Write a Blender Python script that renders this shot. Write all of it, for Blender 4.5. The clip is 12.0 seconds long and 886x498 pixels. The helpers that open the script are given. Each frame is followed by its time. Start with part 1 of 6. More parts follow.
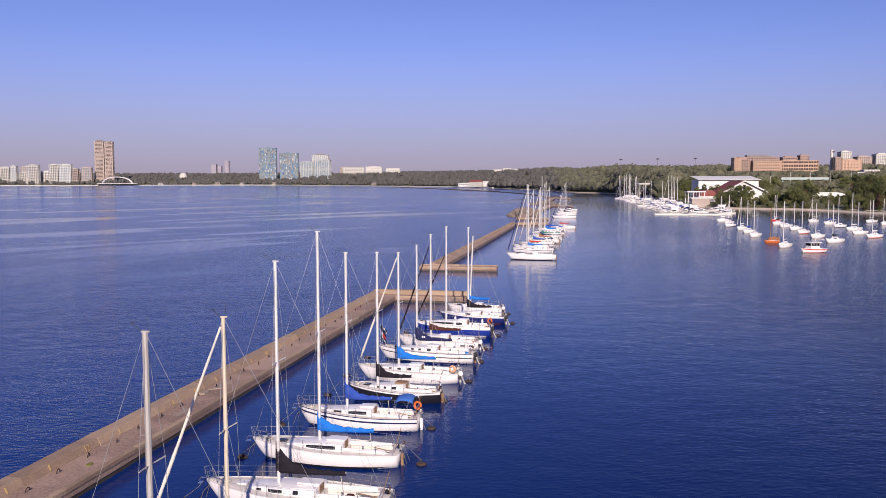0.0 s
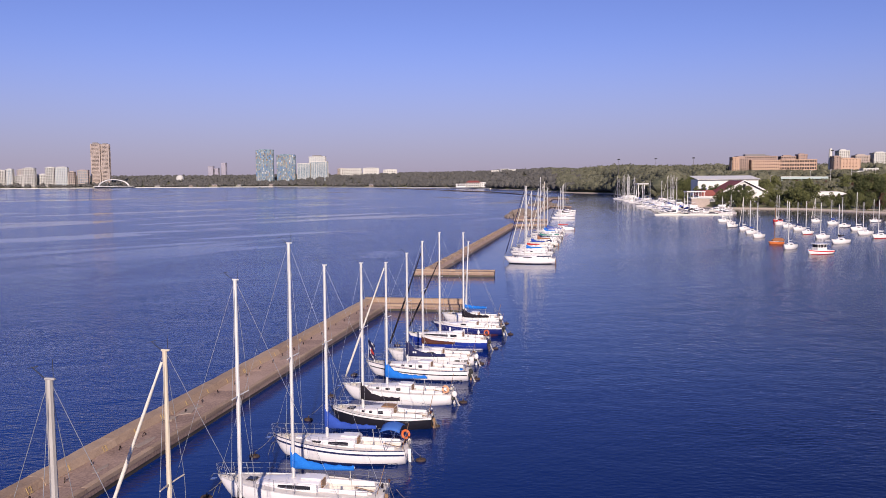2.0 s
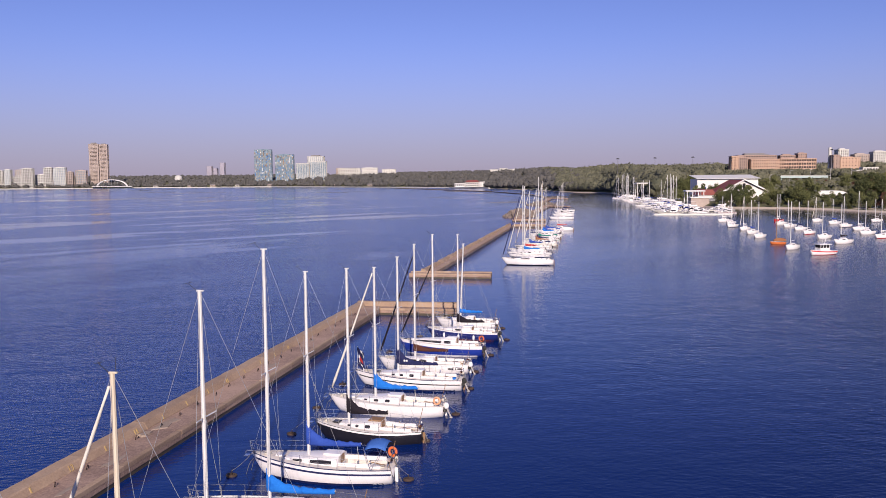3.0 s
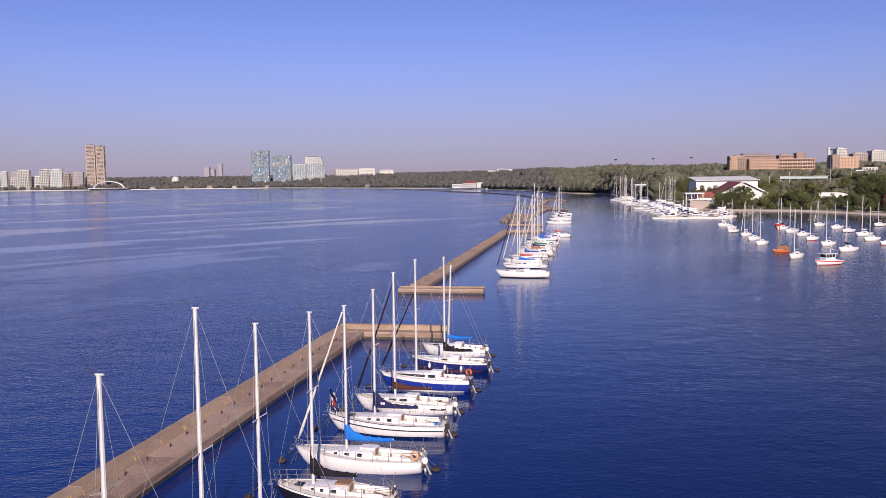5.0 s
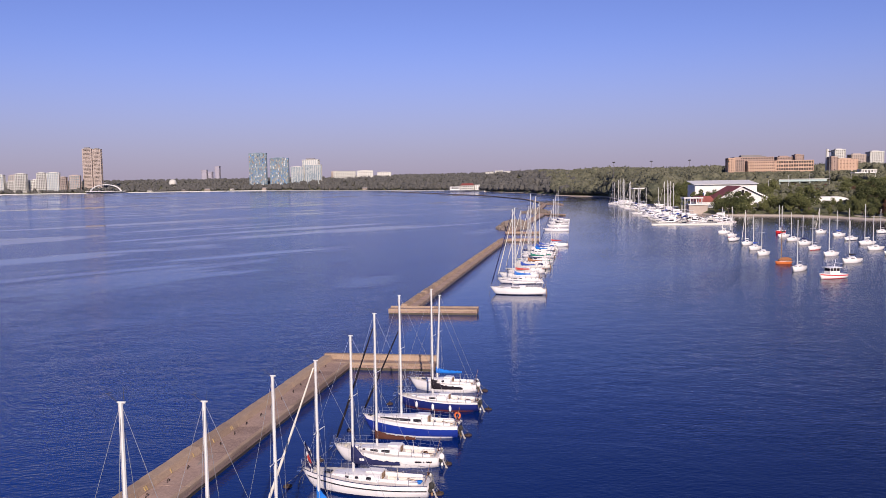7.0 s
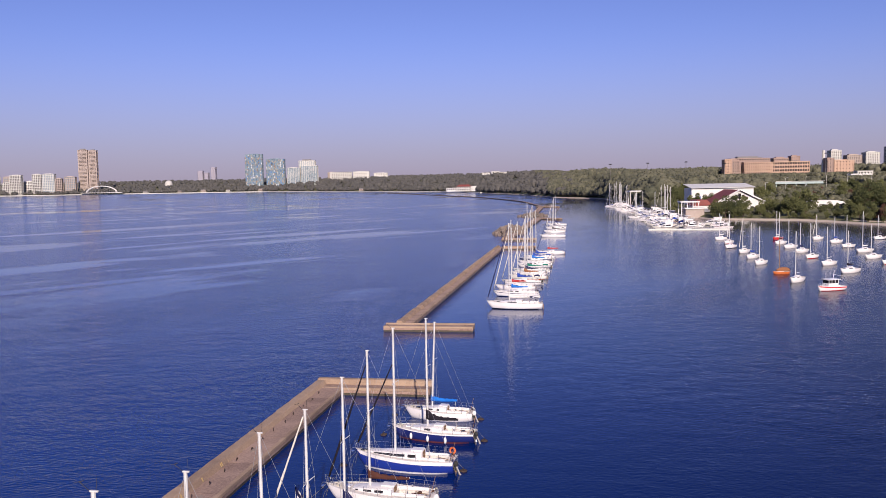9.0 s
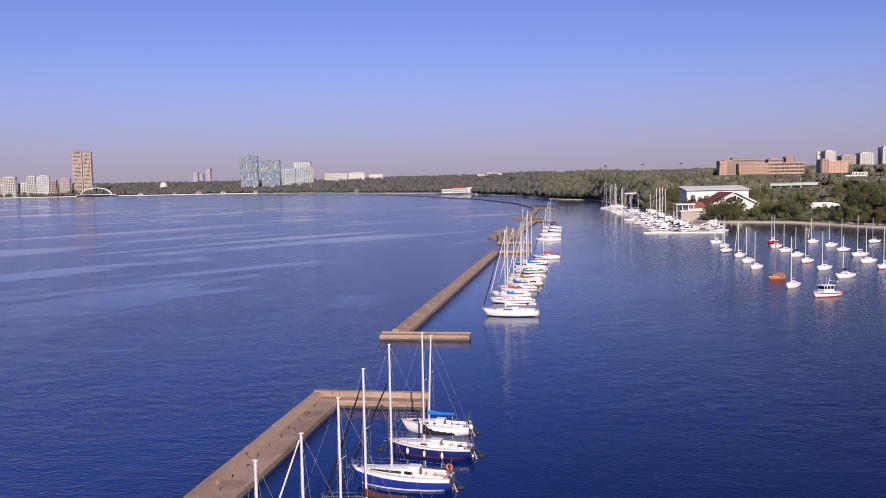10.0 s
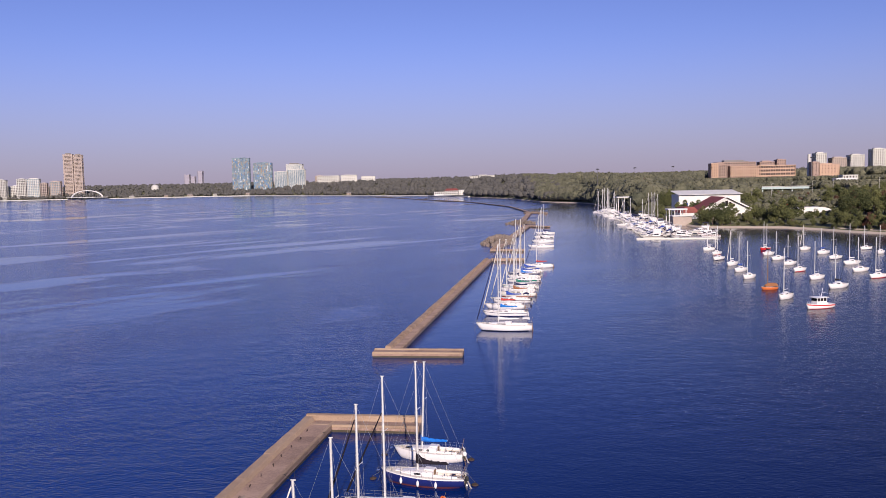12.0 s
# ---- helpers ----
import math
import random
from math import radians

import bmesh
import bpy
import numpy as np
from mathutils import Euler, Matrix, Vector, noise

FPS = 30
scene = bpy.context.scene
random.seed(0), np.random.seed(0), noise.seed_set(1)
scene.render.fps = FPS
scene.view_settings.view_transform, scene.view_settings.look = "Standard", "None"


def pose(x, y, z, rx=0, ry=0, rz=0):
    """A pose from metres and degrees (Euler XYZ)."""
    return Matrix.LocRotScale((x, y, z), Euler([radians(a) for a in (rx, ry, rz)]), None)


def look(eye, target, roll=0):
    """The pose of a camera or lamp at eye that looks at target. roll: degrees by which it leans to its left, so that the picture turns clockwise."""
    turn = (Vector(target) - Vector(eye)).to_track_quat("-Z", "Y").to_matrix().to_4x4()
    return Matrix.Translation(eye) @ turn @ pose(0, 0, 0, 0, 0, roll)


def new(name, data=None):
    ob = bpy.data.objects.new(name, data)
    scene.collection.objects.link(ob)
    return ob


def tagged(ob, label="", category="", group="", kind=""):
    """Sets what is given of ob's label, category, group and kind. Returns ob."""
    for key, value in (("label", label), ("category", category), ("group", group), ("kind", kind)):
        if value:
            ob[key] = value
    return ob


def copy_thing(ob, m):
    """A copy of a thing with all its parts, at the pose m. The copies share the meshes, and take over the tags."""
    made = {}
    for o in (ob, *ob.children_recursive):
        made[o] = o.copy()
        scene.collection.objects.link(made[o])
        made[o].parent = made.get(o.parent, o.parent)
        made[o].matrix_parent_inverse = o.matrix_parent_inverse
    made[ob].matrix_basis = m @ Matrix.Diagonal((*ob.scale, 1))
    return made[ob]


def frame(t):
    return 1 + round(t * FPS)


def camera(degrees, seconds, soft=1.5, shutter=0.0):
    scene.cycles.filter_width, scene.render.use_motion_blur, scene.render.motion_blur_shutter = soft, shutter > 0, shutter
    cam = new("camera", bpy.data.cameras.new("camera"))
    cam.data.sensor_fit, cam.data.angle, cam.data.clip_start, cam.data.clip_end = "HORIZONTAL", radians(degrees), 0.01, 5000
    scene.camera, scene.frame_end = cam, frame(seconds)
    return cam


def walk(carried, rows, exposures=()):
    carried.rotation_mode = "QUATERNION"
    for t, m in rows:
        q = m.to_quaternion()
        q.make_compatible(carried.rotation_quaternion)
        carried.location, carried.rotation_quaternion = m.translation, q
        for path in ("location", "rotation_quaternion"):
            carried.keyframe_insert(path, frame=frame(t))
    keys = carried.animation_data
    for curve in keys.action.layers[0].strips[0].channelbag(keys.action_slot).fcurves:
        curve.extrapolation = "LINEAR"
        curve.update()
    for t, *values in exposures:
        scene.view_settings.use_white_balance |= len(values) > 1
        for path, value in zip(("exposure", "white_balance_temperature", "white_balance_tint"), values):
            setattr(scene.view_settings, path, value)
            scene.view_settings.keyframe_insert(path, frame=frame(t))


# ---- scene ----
cam = camera(56.3, 12.0, soft=0.5)
PATH = [
    (0, (-1.163, -6.397, 15.713), (-1.275, -4.407, 15.547), -0.1),
    (0.5, (-1.164, -5.102, 15.724), (-1.275, -3.112, 15.559), -0.2),
    (1, (-1.181, -3.76, 15.77), (-1.291, -1.77, 15.605), -0.3),
    (1.5, (-1.078, -2.454, 15.828), (-1.187, -0.464, 15.663), -0.3),
    (2, (-0.996, -0.994, 15.86), (-1.103, 0.996, 15.696), -0.4),
    (2.5, (-0.813, 0.475, 15.877), (-0.919, 2.465, 15.712), -0.5),
    (3, (-0.605, 1.983, 15.915), (-0.71, 3.974, 15.75), -0.5),
    (5, (0.342, 8.118, 17.594), (0.241, 10.109, 17.429), -0.7),
    (5.5, (0.574, 9.737, 18.098), (0.474, 11.727, 17.934), -0.7),
    (6, (0.759, 11.126, 18.674), (0.66, 13.117, 18.511), -0.8),
    (6.5, (0.945, 12.144, 19.242), (0.847, 14.134, 19.079), -0.8),
    (7, (1.084, 13.006, 19.829), (0.987, 14.997, 19.667), -0.9),
    (9, (1.22, 14.622, 22.12), (1.131, 16.614, 21.958), -1.0),
    (9.5, (1.223, 14.905, 22.605), (1.139, 16.896, 22.445), -1.0),
    (10, (1.157, 14.964, 23.234), (1.079, 16.956, 23.074), -1.1),
    (10.5, (1.118, 15.247, 23.756), (1.045, 17.24, 23.595), -1.1),
    (11, (1.141, 15.225, 24.385), (1.072, 17.217, 24.226), -1.1),
    (11.5, (1.143, 15.422, 24.955), (1.079, 17.415, 24.796), -1.1),
    (12, (1.131, 15.707, 25.405), (1.071, 17.699, 25.248), -1.2),
]
walk(cam, [(t, look(eye, target, roll)) for t, eye, target, roll in PATH], exposures=[(0.0, 0.22, 6500, 14), (12.0, 0.22, 6500, 14)])

# ---- light ----
SUN_EL, SUN_AZ = 26.0, 171.5
world = bpy.data.worlds.new("world")
scene.world = world
world.use_nodes = True
wn, wl = world.node_tree.nodes, world.node_tree.links
sky = wn.new("ShaderNodeTexSky")
sky.sky_type, sky.sun_disc = "NISHITA", False
sky.sun_elevation, sky.sun_rotation = radians(SUN_EL), radians(SUN_AZ)
sky.air_density, sky.dust_density, sky.ozone_density, sky.altitude = 1.0, 0.0, 4.0, 80.0
# a smog layer lies along the whole horizon and thins out upwards
geo, sep, lift = wn.new("ShaderNodeTexCoord"), wn.new("ShaderNodeSeparateXYZ"), wn.new("ShaderNodeMapRange")
wl.new(geo.outputs["Generated"], sep.inputs["Vector"])
wl.new(sep.outputs["Z"], lift.inputs["Value"])
lift.interpolation_type = "SMOOTHSTEP"
lift.inputs["From Min"].default_value, lift.inputs["From Max"].default_value = -0.05, 0.18
smog = wn.new("ShaderNodeMix")
smog.data_type = "RGBA"
smog.inputs[6].default_value = (3.0, 2.75, 3.8, 1)
tone = wn.new("ShaderNodeMix")
tone.data_type, tone.blend_type = "RGBA", "MULTIPLY"
tone.inputs[0].default_value = 1.0
tone.inputs[7].default_value = (0.74, 0.64, 1.0, 1)
wl.new(sky.outputs["Color"], tone.inputs[6])
wl.new(lift.outputs["Result"], smog.inputs[0])
wl.new(tone.outputs[2], smog.inputs[7])
wl.new(smog.outputs[2], wn["Background"].inputs["Color"])
wn["Background"].inputs["Strength"].default_value = 0.088
sun = new("sun", bpy.data.lights.new("sun", "SUN"))
sun.data.energy, sun.data.angle, sun.data.color = 5.0, radians(0.5), (1.0, 0.88, 0.77)
sun_dir = Vector((math.sin(radians(SUN_AZ)) * math.cos(radians(SUN_EL)), math.cos(radians(SUN_AZ)) * math.cos(radians(SUN_EL)), math.sin(radians(SUN_EL))))
sun.matrix_world = look(tuple(sun_dir * 200), (0, 0, 0))


# ---- materials ----
def material(name, dark, light, rough=0.6, metal=0.0, scale=2.0, fine=30.0, bump=0.2, stretch=(1, 1, 1), spread=0.5, space="Object", per_object=0.0, coat=0.0, distance=0.02, gloss=0.5, per_island=0.0):
    """A surface whose colour wanders between two tones at two scales, with a fine relief."""
    m = bpy.data.materials.new(name)
    m.use_nodes = True
    n, l = m.node_tree.nodes, m.node_tree.links
    p = n["Principled BSDF"]
    co = n.new("ShaderNodeTexCoord")
    mp = n.new("ShaderNodeMapping")
    mp.inputs["Scale"].default_value = stretch
    l.new(co.outputs[space], mp.inputs["Vector"])
    a, b = n.new("ShaderNodeTexNoise"), n.new("ShaderNodeTexNoise")
    for tex, s in ((a, scale), (b, fine)):
        tex.inputs["Scale"].default_value, tex.inputs["Detail"].default_value = s, 4.0
        l.new(mp.outputs["Vector"], tex.inputs["Vector"])
    mixed = n.new("ShaderNodeMath")
    mixed.operation = "MULTIPLY_ADD"
    l.new(b.outputs["Fac"], mixed.inputs[0])
    mixed.inputs[1].default_value = 0.45
    half = n.new("ShaderNodeMath")
    half.operation = "MULTIPLY"
    l.new(a.outputs["Fac"], half.inputs[0])
    half.inputs[1].default_value = 0.55
    l.new(half.outputs[0], mixed.inputs[2])
    fac = mixed.outputs[0]
    if per_object:
        info = n.new("ShaderNodeObjectInfo")
        ad = n.new("ShaderNodeMath")
        ad.operation = "MULTIPLY_ADD"
        l.new(info.outputs["Random"], ad.inputs[0])
        ad.inputs[1].default_value = per_object
        l.new(fac, ad.inputs[2])
        sb = n.new("ShaderNodeMath")
        sb.operation = "SUBTRACT"
        l.new(ad.outputs[0], sb.inputs[0])
        sb.inputs[1].default_value = per_object / 2
        fac = sb.outputs[0]
    if per_island:
        isl = n.new("ShaderNodeNewGeometry")
        more = n.new("ShaderNodeMath")
        more.operation = "MULTIPLY_ADD"
        l.new(isl.outputs["Random Per Island"], more.inputs[0])
        more.inputs[1].default_value = per_island
        l.new(fac, more.inputs[2])
        less = n.new("ShaderNodeMath")
        less.operation = "SUBTRACT"
        l.new(more.outputs[0], less.inputs[0])
        less.inputs[1].default_value = per_island / 2
        fac = less.outputs[0]
    ramp = n.new("ShaderNodeValToRGB")
    ramp.color_ramp.elements[0].position, ramp.color_ramp.elements[1].position = 0.5 - spread / 2, 0.5 + spread / 2
    ramp.color_ramp.elements[0].color, ramp.color_ramp.elements[1].color = (*dark, 1), (*light, 1)
    l.new(fac, ramp.inputs["Fac"])
    l.new(ramp.outputs["Color"], p.inputs["Base Color"])
    p.inputs["Roughness"].default_value, p.inputs["Metallic"].default_value = rough, metal
    p.inputs["Coat Weight"].default_value = coat
    p.inputs["Specular IOR Level"].default_value = gloss
    if bump:
        bm = n.new("ShaderNodeBump")
        bm.inputs["Strength"].default_value, bm.inputs["Distance"].default_value = bump, distance
        l.new(fac, bm.inputs["Height"])
        l.new(bm.outputs["Normal"], p.inputs["Normal"])
    return m


HARBOUR_CALM, BAY_CALM, LEE_CALM = 0.76, 0.40, 0.80


def water_material():
    m = bpy.data.materials.new("lake_water")
    m.use_nodes = True
    n, l = m.node_tree.nodes, m.node_tree.links
    p = n["Principled BSDF"]
    p.inputs["IOR"].default_value = 1.33
    p.inputs["Specular Tint"].default_value = (0.27, 0.53, 1.0, 1)
    co = n.new("ShaderNodeTexCoord")

    def wave(long, wide, detail, turn, bent=0.0):
        """Noise drawn out along a bearing: its length and width in metres."""
        mp, tex = n.new("ShaderNodeMapping"), n.new("ShaderNodeTexNoise")
        mp.vector_type = "TEXTURE"
        mp.inputs["Scale"].default_value = (long, wide, 1)
        mp.inputs["Rotation"].default_value = (0, 0, radians(turn))
        tex.inputs["Scale"].default_value, tex.inputs["Detail"].default_value = 1.0, detail
        tex.inputs["Distortion"].default_value = bent
        l.new(co.outputs["Object"], mp.inputs["Vector"])
        l.new(mp.outputs["Vector"], tex.inputs["Vector"])
        return tex.outputs["Fac"]

    def ramp(fac, a, b, lo=0.0, hi=1.0):
        r = n.new("ShaderNodeMapRange")
        r.inputs["From Min"].default_value, r.inputs["From Max"].default_value = a, b
        r.inputs["To Min"].default_value, r.inputs["To Max"].default_value = lo, hi
        l.new(fac, r.inputs["Value"])
        return r.outputs["Result"]

    def op(kind, a, b):
        o = n.new("ShaderNodeMath")
        o.operation = kind
        for k, v in enumerate((a, b)):
            if isinstance(v, float):
                o.inputs[k].default_value = v
            else:
                l.new(v, o.inputs[k])
        return o.outputs[0]

    # the breakwaters part the rippled lake from the calm harbour
    sep, tint = n.new("ShaderNodeSeparateXYZ"), n.new("ShaderNodeMix")
    l.new(co.outputs["Object"], sep.inputs["Vector"])
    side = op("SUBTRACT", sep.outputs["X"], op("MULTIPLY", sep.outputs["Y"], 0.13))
    harbour = ramp(side, -29.0, -24.0)
    # the dimmer sky reflection towards the harbour is put into the base colour
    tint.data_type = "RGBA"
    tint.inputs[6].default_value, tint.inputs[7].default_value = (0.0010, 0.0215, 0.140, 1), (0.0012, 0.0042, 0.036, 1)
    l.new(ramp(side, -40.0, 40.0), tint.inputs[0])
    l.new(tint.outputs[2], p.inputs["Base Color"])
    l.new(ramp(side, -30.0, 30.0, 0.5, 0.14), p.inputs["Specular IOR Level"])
    # glassy slicks lie in long streaks over the lake
    streak = ramp(wave(130.0, 30.0, 5.0, 50, 1.1), 0.512, 0.575)
    field = ramp(wave(260.0, 130.0, 2.0, 30, 0.5), 0.40, 0.49)
    slick = op("MULTIPLY", op("MULTIPLY", op("MULTIPLY", streak, field), ramp(sep.outputs["Y"], 110.0, 230.0)), op("SUBTRACT", 1.0, op("MULTIPLY", harbour, 0.6)))
    gust = ramp(wave(55.0, 16.0, 2.0, 50), 0.35, 0.65, 0.75, 1.15)
    calm = op("SUBTRACT", 1.0, op("MULTIPLY", slick, 0.90))
    shelter = op("SUBTRACT", 1.0, op("MULTIPLY", harbour, ramp(side, -8.0, 25.0, HARBOUR_CALM, BAY_CALM)))
    # the wooded shore keeps the wind off the water before it
    lee = ramp(op("ADD", op("MULTIPLY", sep.outputs["X"], 0.9), op("MULTIPLY", sep.outputs["Y"], 0.44)), 205.0, 290.0)
    lee = op("MULTIPLY", lee, ramp(sep.outputs["Y"], 480.0, 640.0, 1.0, 0.0))
    shelter = op("MULTIPLY", shelter, op("SUBTRACT", 1.0, op("MULTIPLY", lee, LEE_CALM)))
    ripples = op("ADD", op("MULTIPLY", wave(0.55, 0.34, 4.0, 12), 0.48), op("ADD", op("MULTIPLY", wave(2.2, 1.5, 3.0, -10), 0.62), op("MULTIPLY", wave(9.0, 6.0, 2.0, 20), 1.0)))
    bump = n.new("ShaderNodeBump")
    bump.inputs["Distance"].default_value = 0.15
    l.new(op("MULTIPLY", op("MULTIPLY", op("MULTIPLY", calm, gust), shelter), 1.05), bump.inputs["Strength"])
    l.new(ripples, bump.inputs["Height"])
    l.new(bump.outputs["Normal"], p.inputs["Normal"])
    l.new(op("ADD", op("MULTIPLY", op("MULTIPLY", calm, shelter), 0.12), ramp(side, -8.0, 25.0, 0.03, 0.09)), p.inputs["Roughness"])
    return m


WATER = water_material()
CONCRETE = material("weathered_concrete", (0.19, 0.124, 0.084), (0.43, 0.305, 0.208), 0.9, scale=0.5, fine=9.0, bump=0.5, per_object=0.25)
CONCRETE_DECK = material("stained_concrete_deck", (0.165, 0.105, 0.082), (0.41, 0.280, 0.212), 0.92, scale=0.35, fine=7.0, bump=0.5, per_object=0.16, spread=0.30)
WET_CONCRETE = material("wet_algae_concrete", (0.035, 0.03, 0.018), (0.10, 0.075, 0.045), 0.5, scale=1.0, fine=12.0, bump=0.5)
YELLOW = material("yellow_road_paint", (0.44, 0.29, 0.10), (0.62, 0.44, 0.18), 0.7, scale=3.0, fine=25.0, bump=0.1)
IRON = material("rusty_iron", (0.02, 0.014, 0.012), (0.07, 0.045, 0.035), 0.7, metal=0.4, scale=8.0, fine=60.0)
ROCK = material("rubble_stone", (0.09, 0.07, 0.058), (0.25, 0.195, 0.16), 0.9, scale=0.4, fine=3.0, bump=0.8, per_object=0.3, distance=0.1)
LAND = material("park_grass_and_soil", (0.070, 0.080, 0.026), (0.20, 0.185, 0.085), 0.95, scale=0.03, fine=0.5, bump=0.3)
SAND = material("pale_beach_sand", (0.42, 0.34, 0.26), (0.60, 0.50, 0.40), 0.95, scale=0.15, fine=3.0, bump=0.3)


# ---- builders ----
def mesh_of(name, bm, mat, smooth=False):
    bmesh.ops.recalc_face_normals(bm, faces=bm.faces)
    me = bpy.data.meshes.new(name)
    bm.to_mesh(me)
    bm.free()
    for k in mat if isinstance(mat, (list, tuple)) else [mat]:
        me.materials.append(k)
    if smooth:
        for f in me.polygons:
            f.use_smooth = True
    return me


def part(name, bm, mat, parent=None, label="", at=None, smooth=False):
    """One bmesh (or mesh) as one object, under its thing."""
    ob = new(name, bm if isinstance(bm, bpy.types.Mesh) else mesh_of(name, bm, mat, smooth))
    if parent is not None:
        ob.parent = parent
    if at is not None:
        ob.matrix_basis = at
    if label:
        ob["label"] = label
    return ob


def thing(name, at, label, category, group="", kind=""):
    """An empty at a thing's base, that carries its parts."""
    ob = new(name)
    ob.empty_display_size = 0.3
    ob.matrix_basis = at
    return tagged(ob, label, category, group, kind)


def box(bm, x0, y0, z0, x1, y1, z1, bevel=0.0, m=None, mi=0):
    g = bmesh.ops.create_cube(bm, size=1.0)
    vs = g["verts"]
    for v in vs:
        v.co = Vector(((x0 + x1) / 2 + v.co.x * (x1 - x0), (y0 + y1) / 2 + v.co.y * (y1 - y0), (z0 + z1) / 2 + v.co.z * (z1 - z0)))
    if bevel:
        es = list({e for v in vs for e in v.link_edges})
        r = bmesh.ops.bevel(bm, geom=es, offset=bevel, segments=1, affect="EDGES")
        vs = list({v for f in r["faces"] for v in f.verts} | {v for v in vs if v.is_valid})
    if m is not None:
        for v in vs:
            v.co = m @ v.co
    if mi:
        for f in {f for v in vs for f in v.link_faces}:
            f.material_index = mi
    return vs


def tube(bm, a, b, r0, r1=None, n=6):
    """A round bar from a to b."""
    a, b = Vector(a), Vector(b)
    r1 = r0 if r1 is None else r1
    d = (b - a).normalized()
    u = d.orthogonal().normalized()
    w = d.cross(u)
    rings = []
    for c, r in ((a, r0), (b, r1)):
        rings.append([bm.verts.new(c + (u * math.cos(k * math.tau / n) + w * math.sin(k * math.tau / n)) * r) for k in range(n)])
    for k in range(n):
        bm.faces.new((rings[0][k], rings[0][(k + 1) % n], rings[1][(k + 1) % n], rings[1][k]))
    bm.faces.new(rings[0][::-1])
    bm.faces.new(rings[1])


def pipe(bm, pts, r, n=5):
    """A bent round bar through the points, in one piece."""
    pts = [Vector(p) for p in pts]
    u, old = None, None
    for i, c in enumerate(pts):
        d = (pts[min(i + 1, len(pts) - 1)] - pts[max(i - 1, 0)]).normalized()
        u = d.orthogonal().normalized() if u is None else (u - d * u.dot(d)).normalized()
        w = d.cross(u)
        ring = [bm.verts.new(c + (u * math.cos(k * math.tau / n) + w * math.sin(k * math.tau / n)) * r) for k in range(n)]
        if old:
            for k in range(n):
                bm.faces.new((old[k], old[(k + 1) % n], ring[(k + 1) % n], ring[k]))
        else:
            bm.faces.new(ring[::-1])
        old = ring
    bm.faces.new(old)


def loft(bm, rings, closed=False, cap=True):
    """Skins a row of rings of equally many points."""
    vs = [[bm.verts.new(p) for p in ring] for ring in rings]
    k = len(vs[0])
    for a, b in zip(vs, vs[1:]):
        for i in range(k if closed else k - 1):
            j = (i + 1) % k
            bm.faces.new((a[i], a[j], b[j], b[i]))
    if cap:
        bm.faces.new(vs[0])
        bm.faces.new(vs[-1][::-1])
    return vs


# ---- water and land ----
bm = bmesh.new()
bm.faces.new([bm.verts.new(p) for p in ((-4900, -1500, 0), (4900, -1500, 0), (4900, 4900, 0), (-4900, 4900, 0))])
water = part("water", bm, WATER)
tagged(water, "deep blue lake water with wind ripples and paler slicks", "lake", kind="structure")

SHORE = [(330, -900), (330, -300), (300, 0), (245, 180), (205, 300), (180, 368), (171, 390), (166, 409), (158, 427), (136, 439), (121, 447), (118, 500), (122, 600), (128, 760), (138, 919), (131, 970), (95, 1055), (66, 1312), (5, 1544), (-80, 1790), (-225, 1975), (-450, 2330), (-680, 2600), (-1000, 2620), (-1270, 2610), (-1800, 2600), (-2600, 2500)]
SHORE_A = [math.atan2(x, y + 1000) for x, y in SHORE]
SHORE_R = [math.hypot(x, y + 1000) for x, y in SHORE]
RISE_D = [-6, 0, 2, 10, 30, 90, 250, 600, 1200, 4000]
RISE_Z = [-1.5, -0.1, 0.5, 1.0, 2.0, 4.5, 10, 18, 24, 30]


def inland(x, y):
    a, r = math.atan2(x, y + 1000), math.hypot(x, y + 1000)
    return r - float(np.interp(a, SHORE_A[::-1], SHORE_R[::-1]))


def rise(a, d):
    """The land's height: the far side of the bay is hillier."""
    return float(np.interp(d, RISE_D, RISE_Z)) * (float(np.interp(a, [-0.3, 0.04, 0.1, 0.3], [1.6, 1.5, 1.0, 1.0])) if d > 10 else 1.0)


def land_z(x, y):
    return rise(math.atan2(x, y + 1000), inland(x, y))


def build_land():
    bm = bmesh.new()
    angles = sorted(set(np.linspace(SHORE_A[-1], SHORE_A[0], 160).tolist() + SHORE_A))
    ds = [-6, 0, 2, 6, 10, 16, 30, 90, 250, 600, 1200, 2200]
    rows = []
    for a in angles:
        r0 = float(np.interp(a, SHORE_A[::-1], SHORE_R[::-1]))
        row = []
        for k, d in enumerate(ds):
            w = (noise.noise(Vector((a * 300, d * 0.05, 0))) * 3.0) if k < 4 else 0.0
            r = r0 + d + w
            x, y = r * math.sin(a), r * math.cos(a) - 1000
            row.append(bm.verts.new((x, y, rise(a, d))))
        rows.append(row)
    for a, b in zip(rows, rows[1:]):
        for k in range(len(ds) - 1):
            f = bm.faces.new((a[k], a[k + 1], b[k + 1], b[k]))
            f.material_index = 1 if k < 3 or (k < 5 and a[k].co.x > 172) else 0
    return bm


ground = part("ground", build_land(), [LAND, SAND], smooth=True)
tagged(ground, "green wooded lake shore with a pale sandy beach edge", "shore", kind="structure")


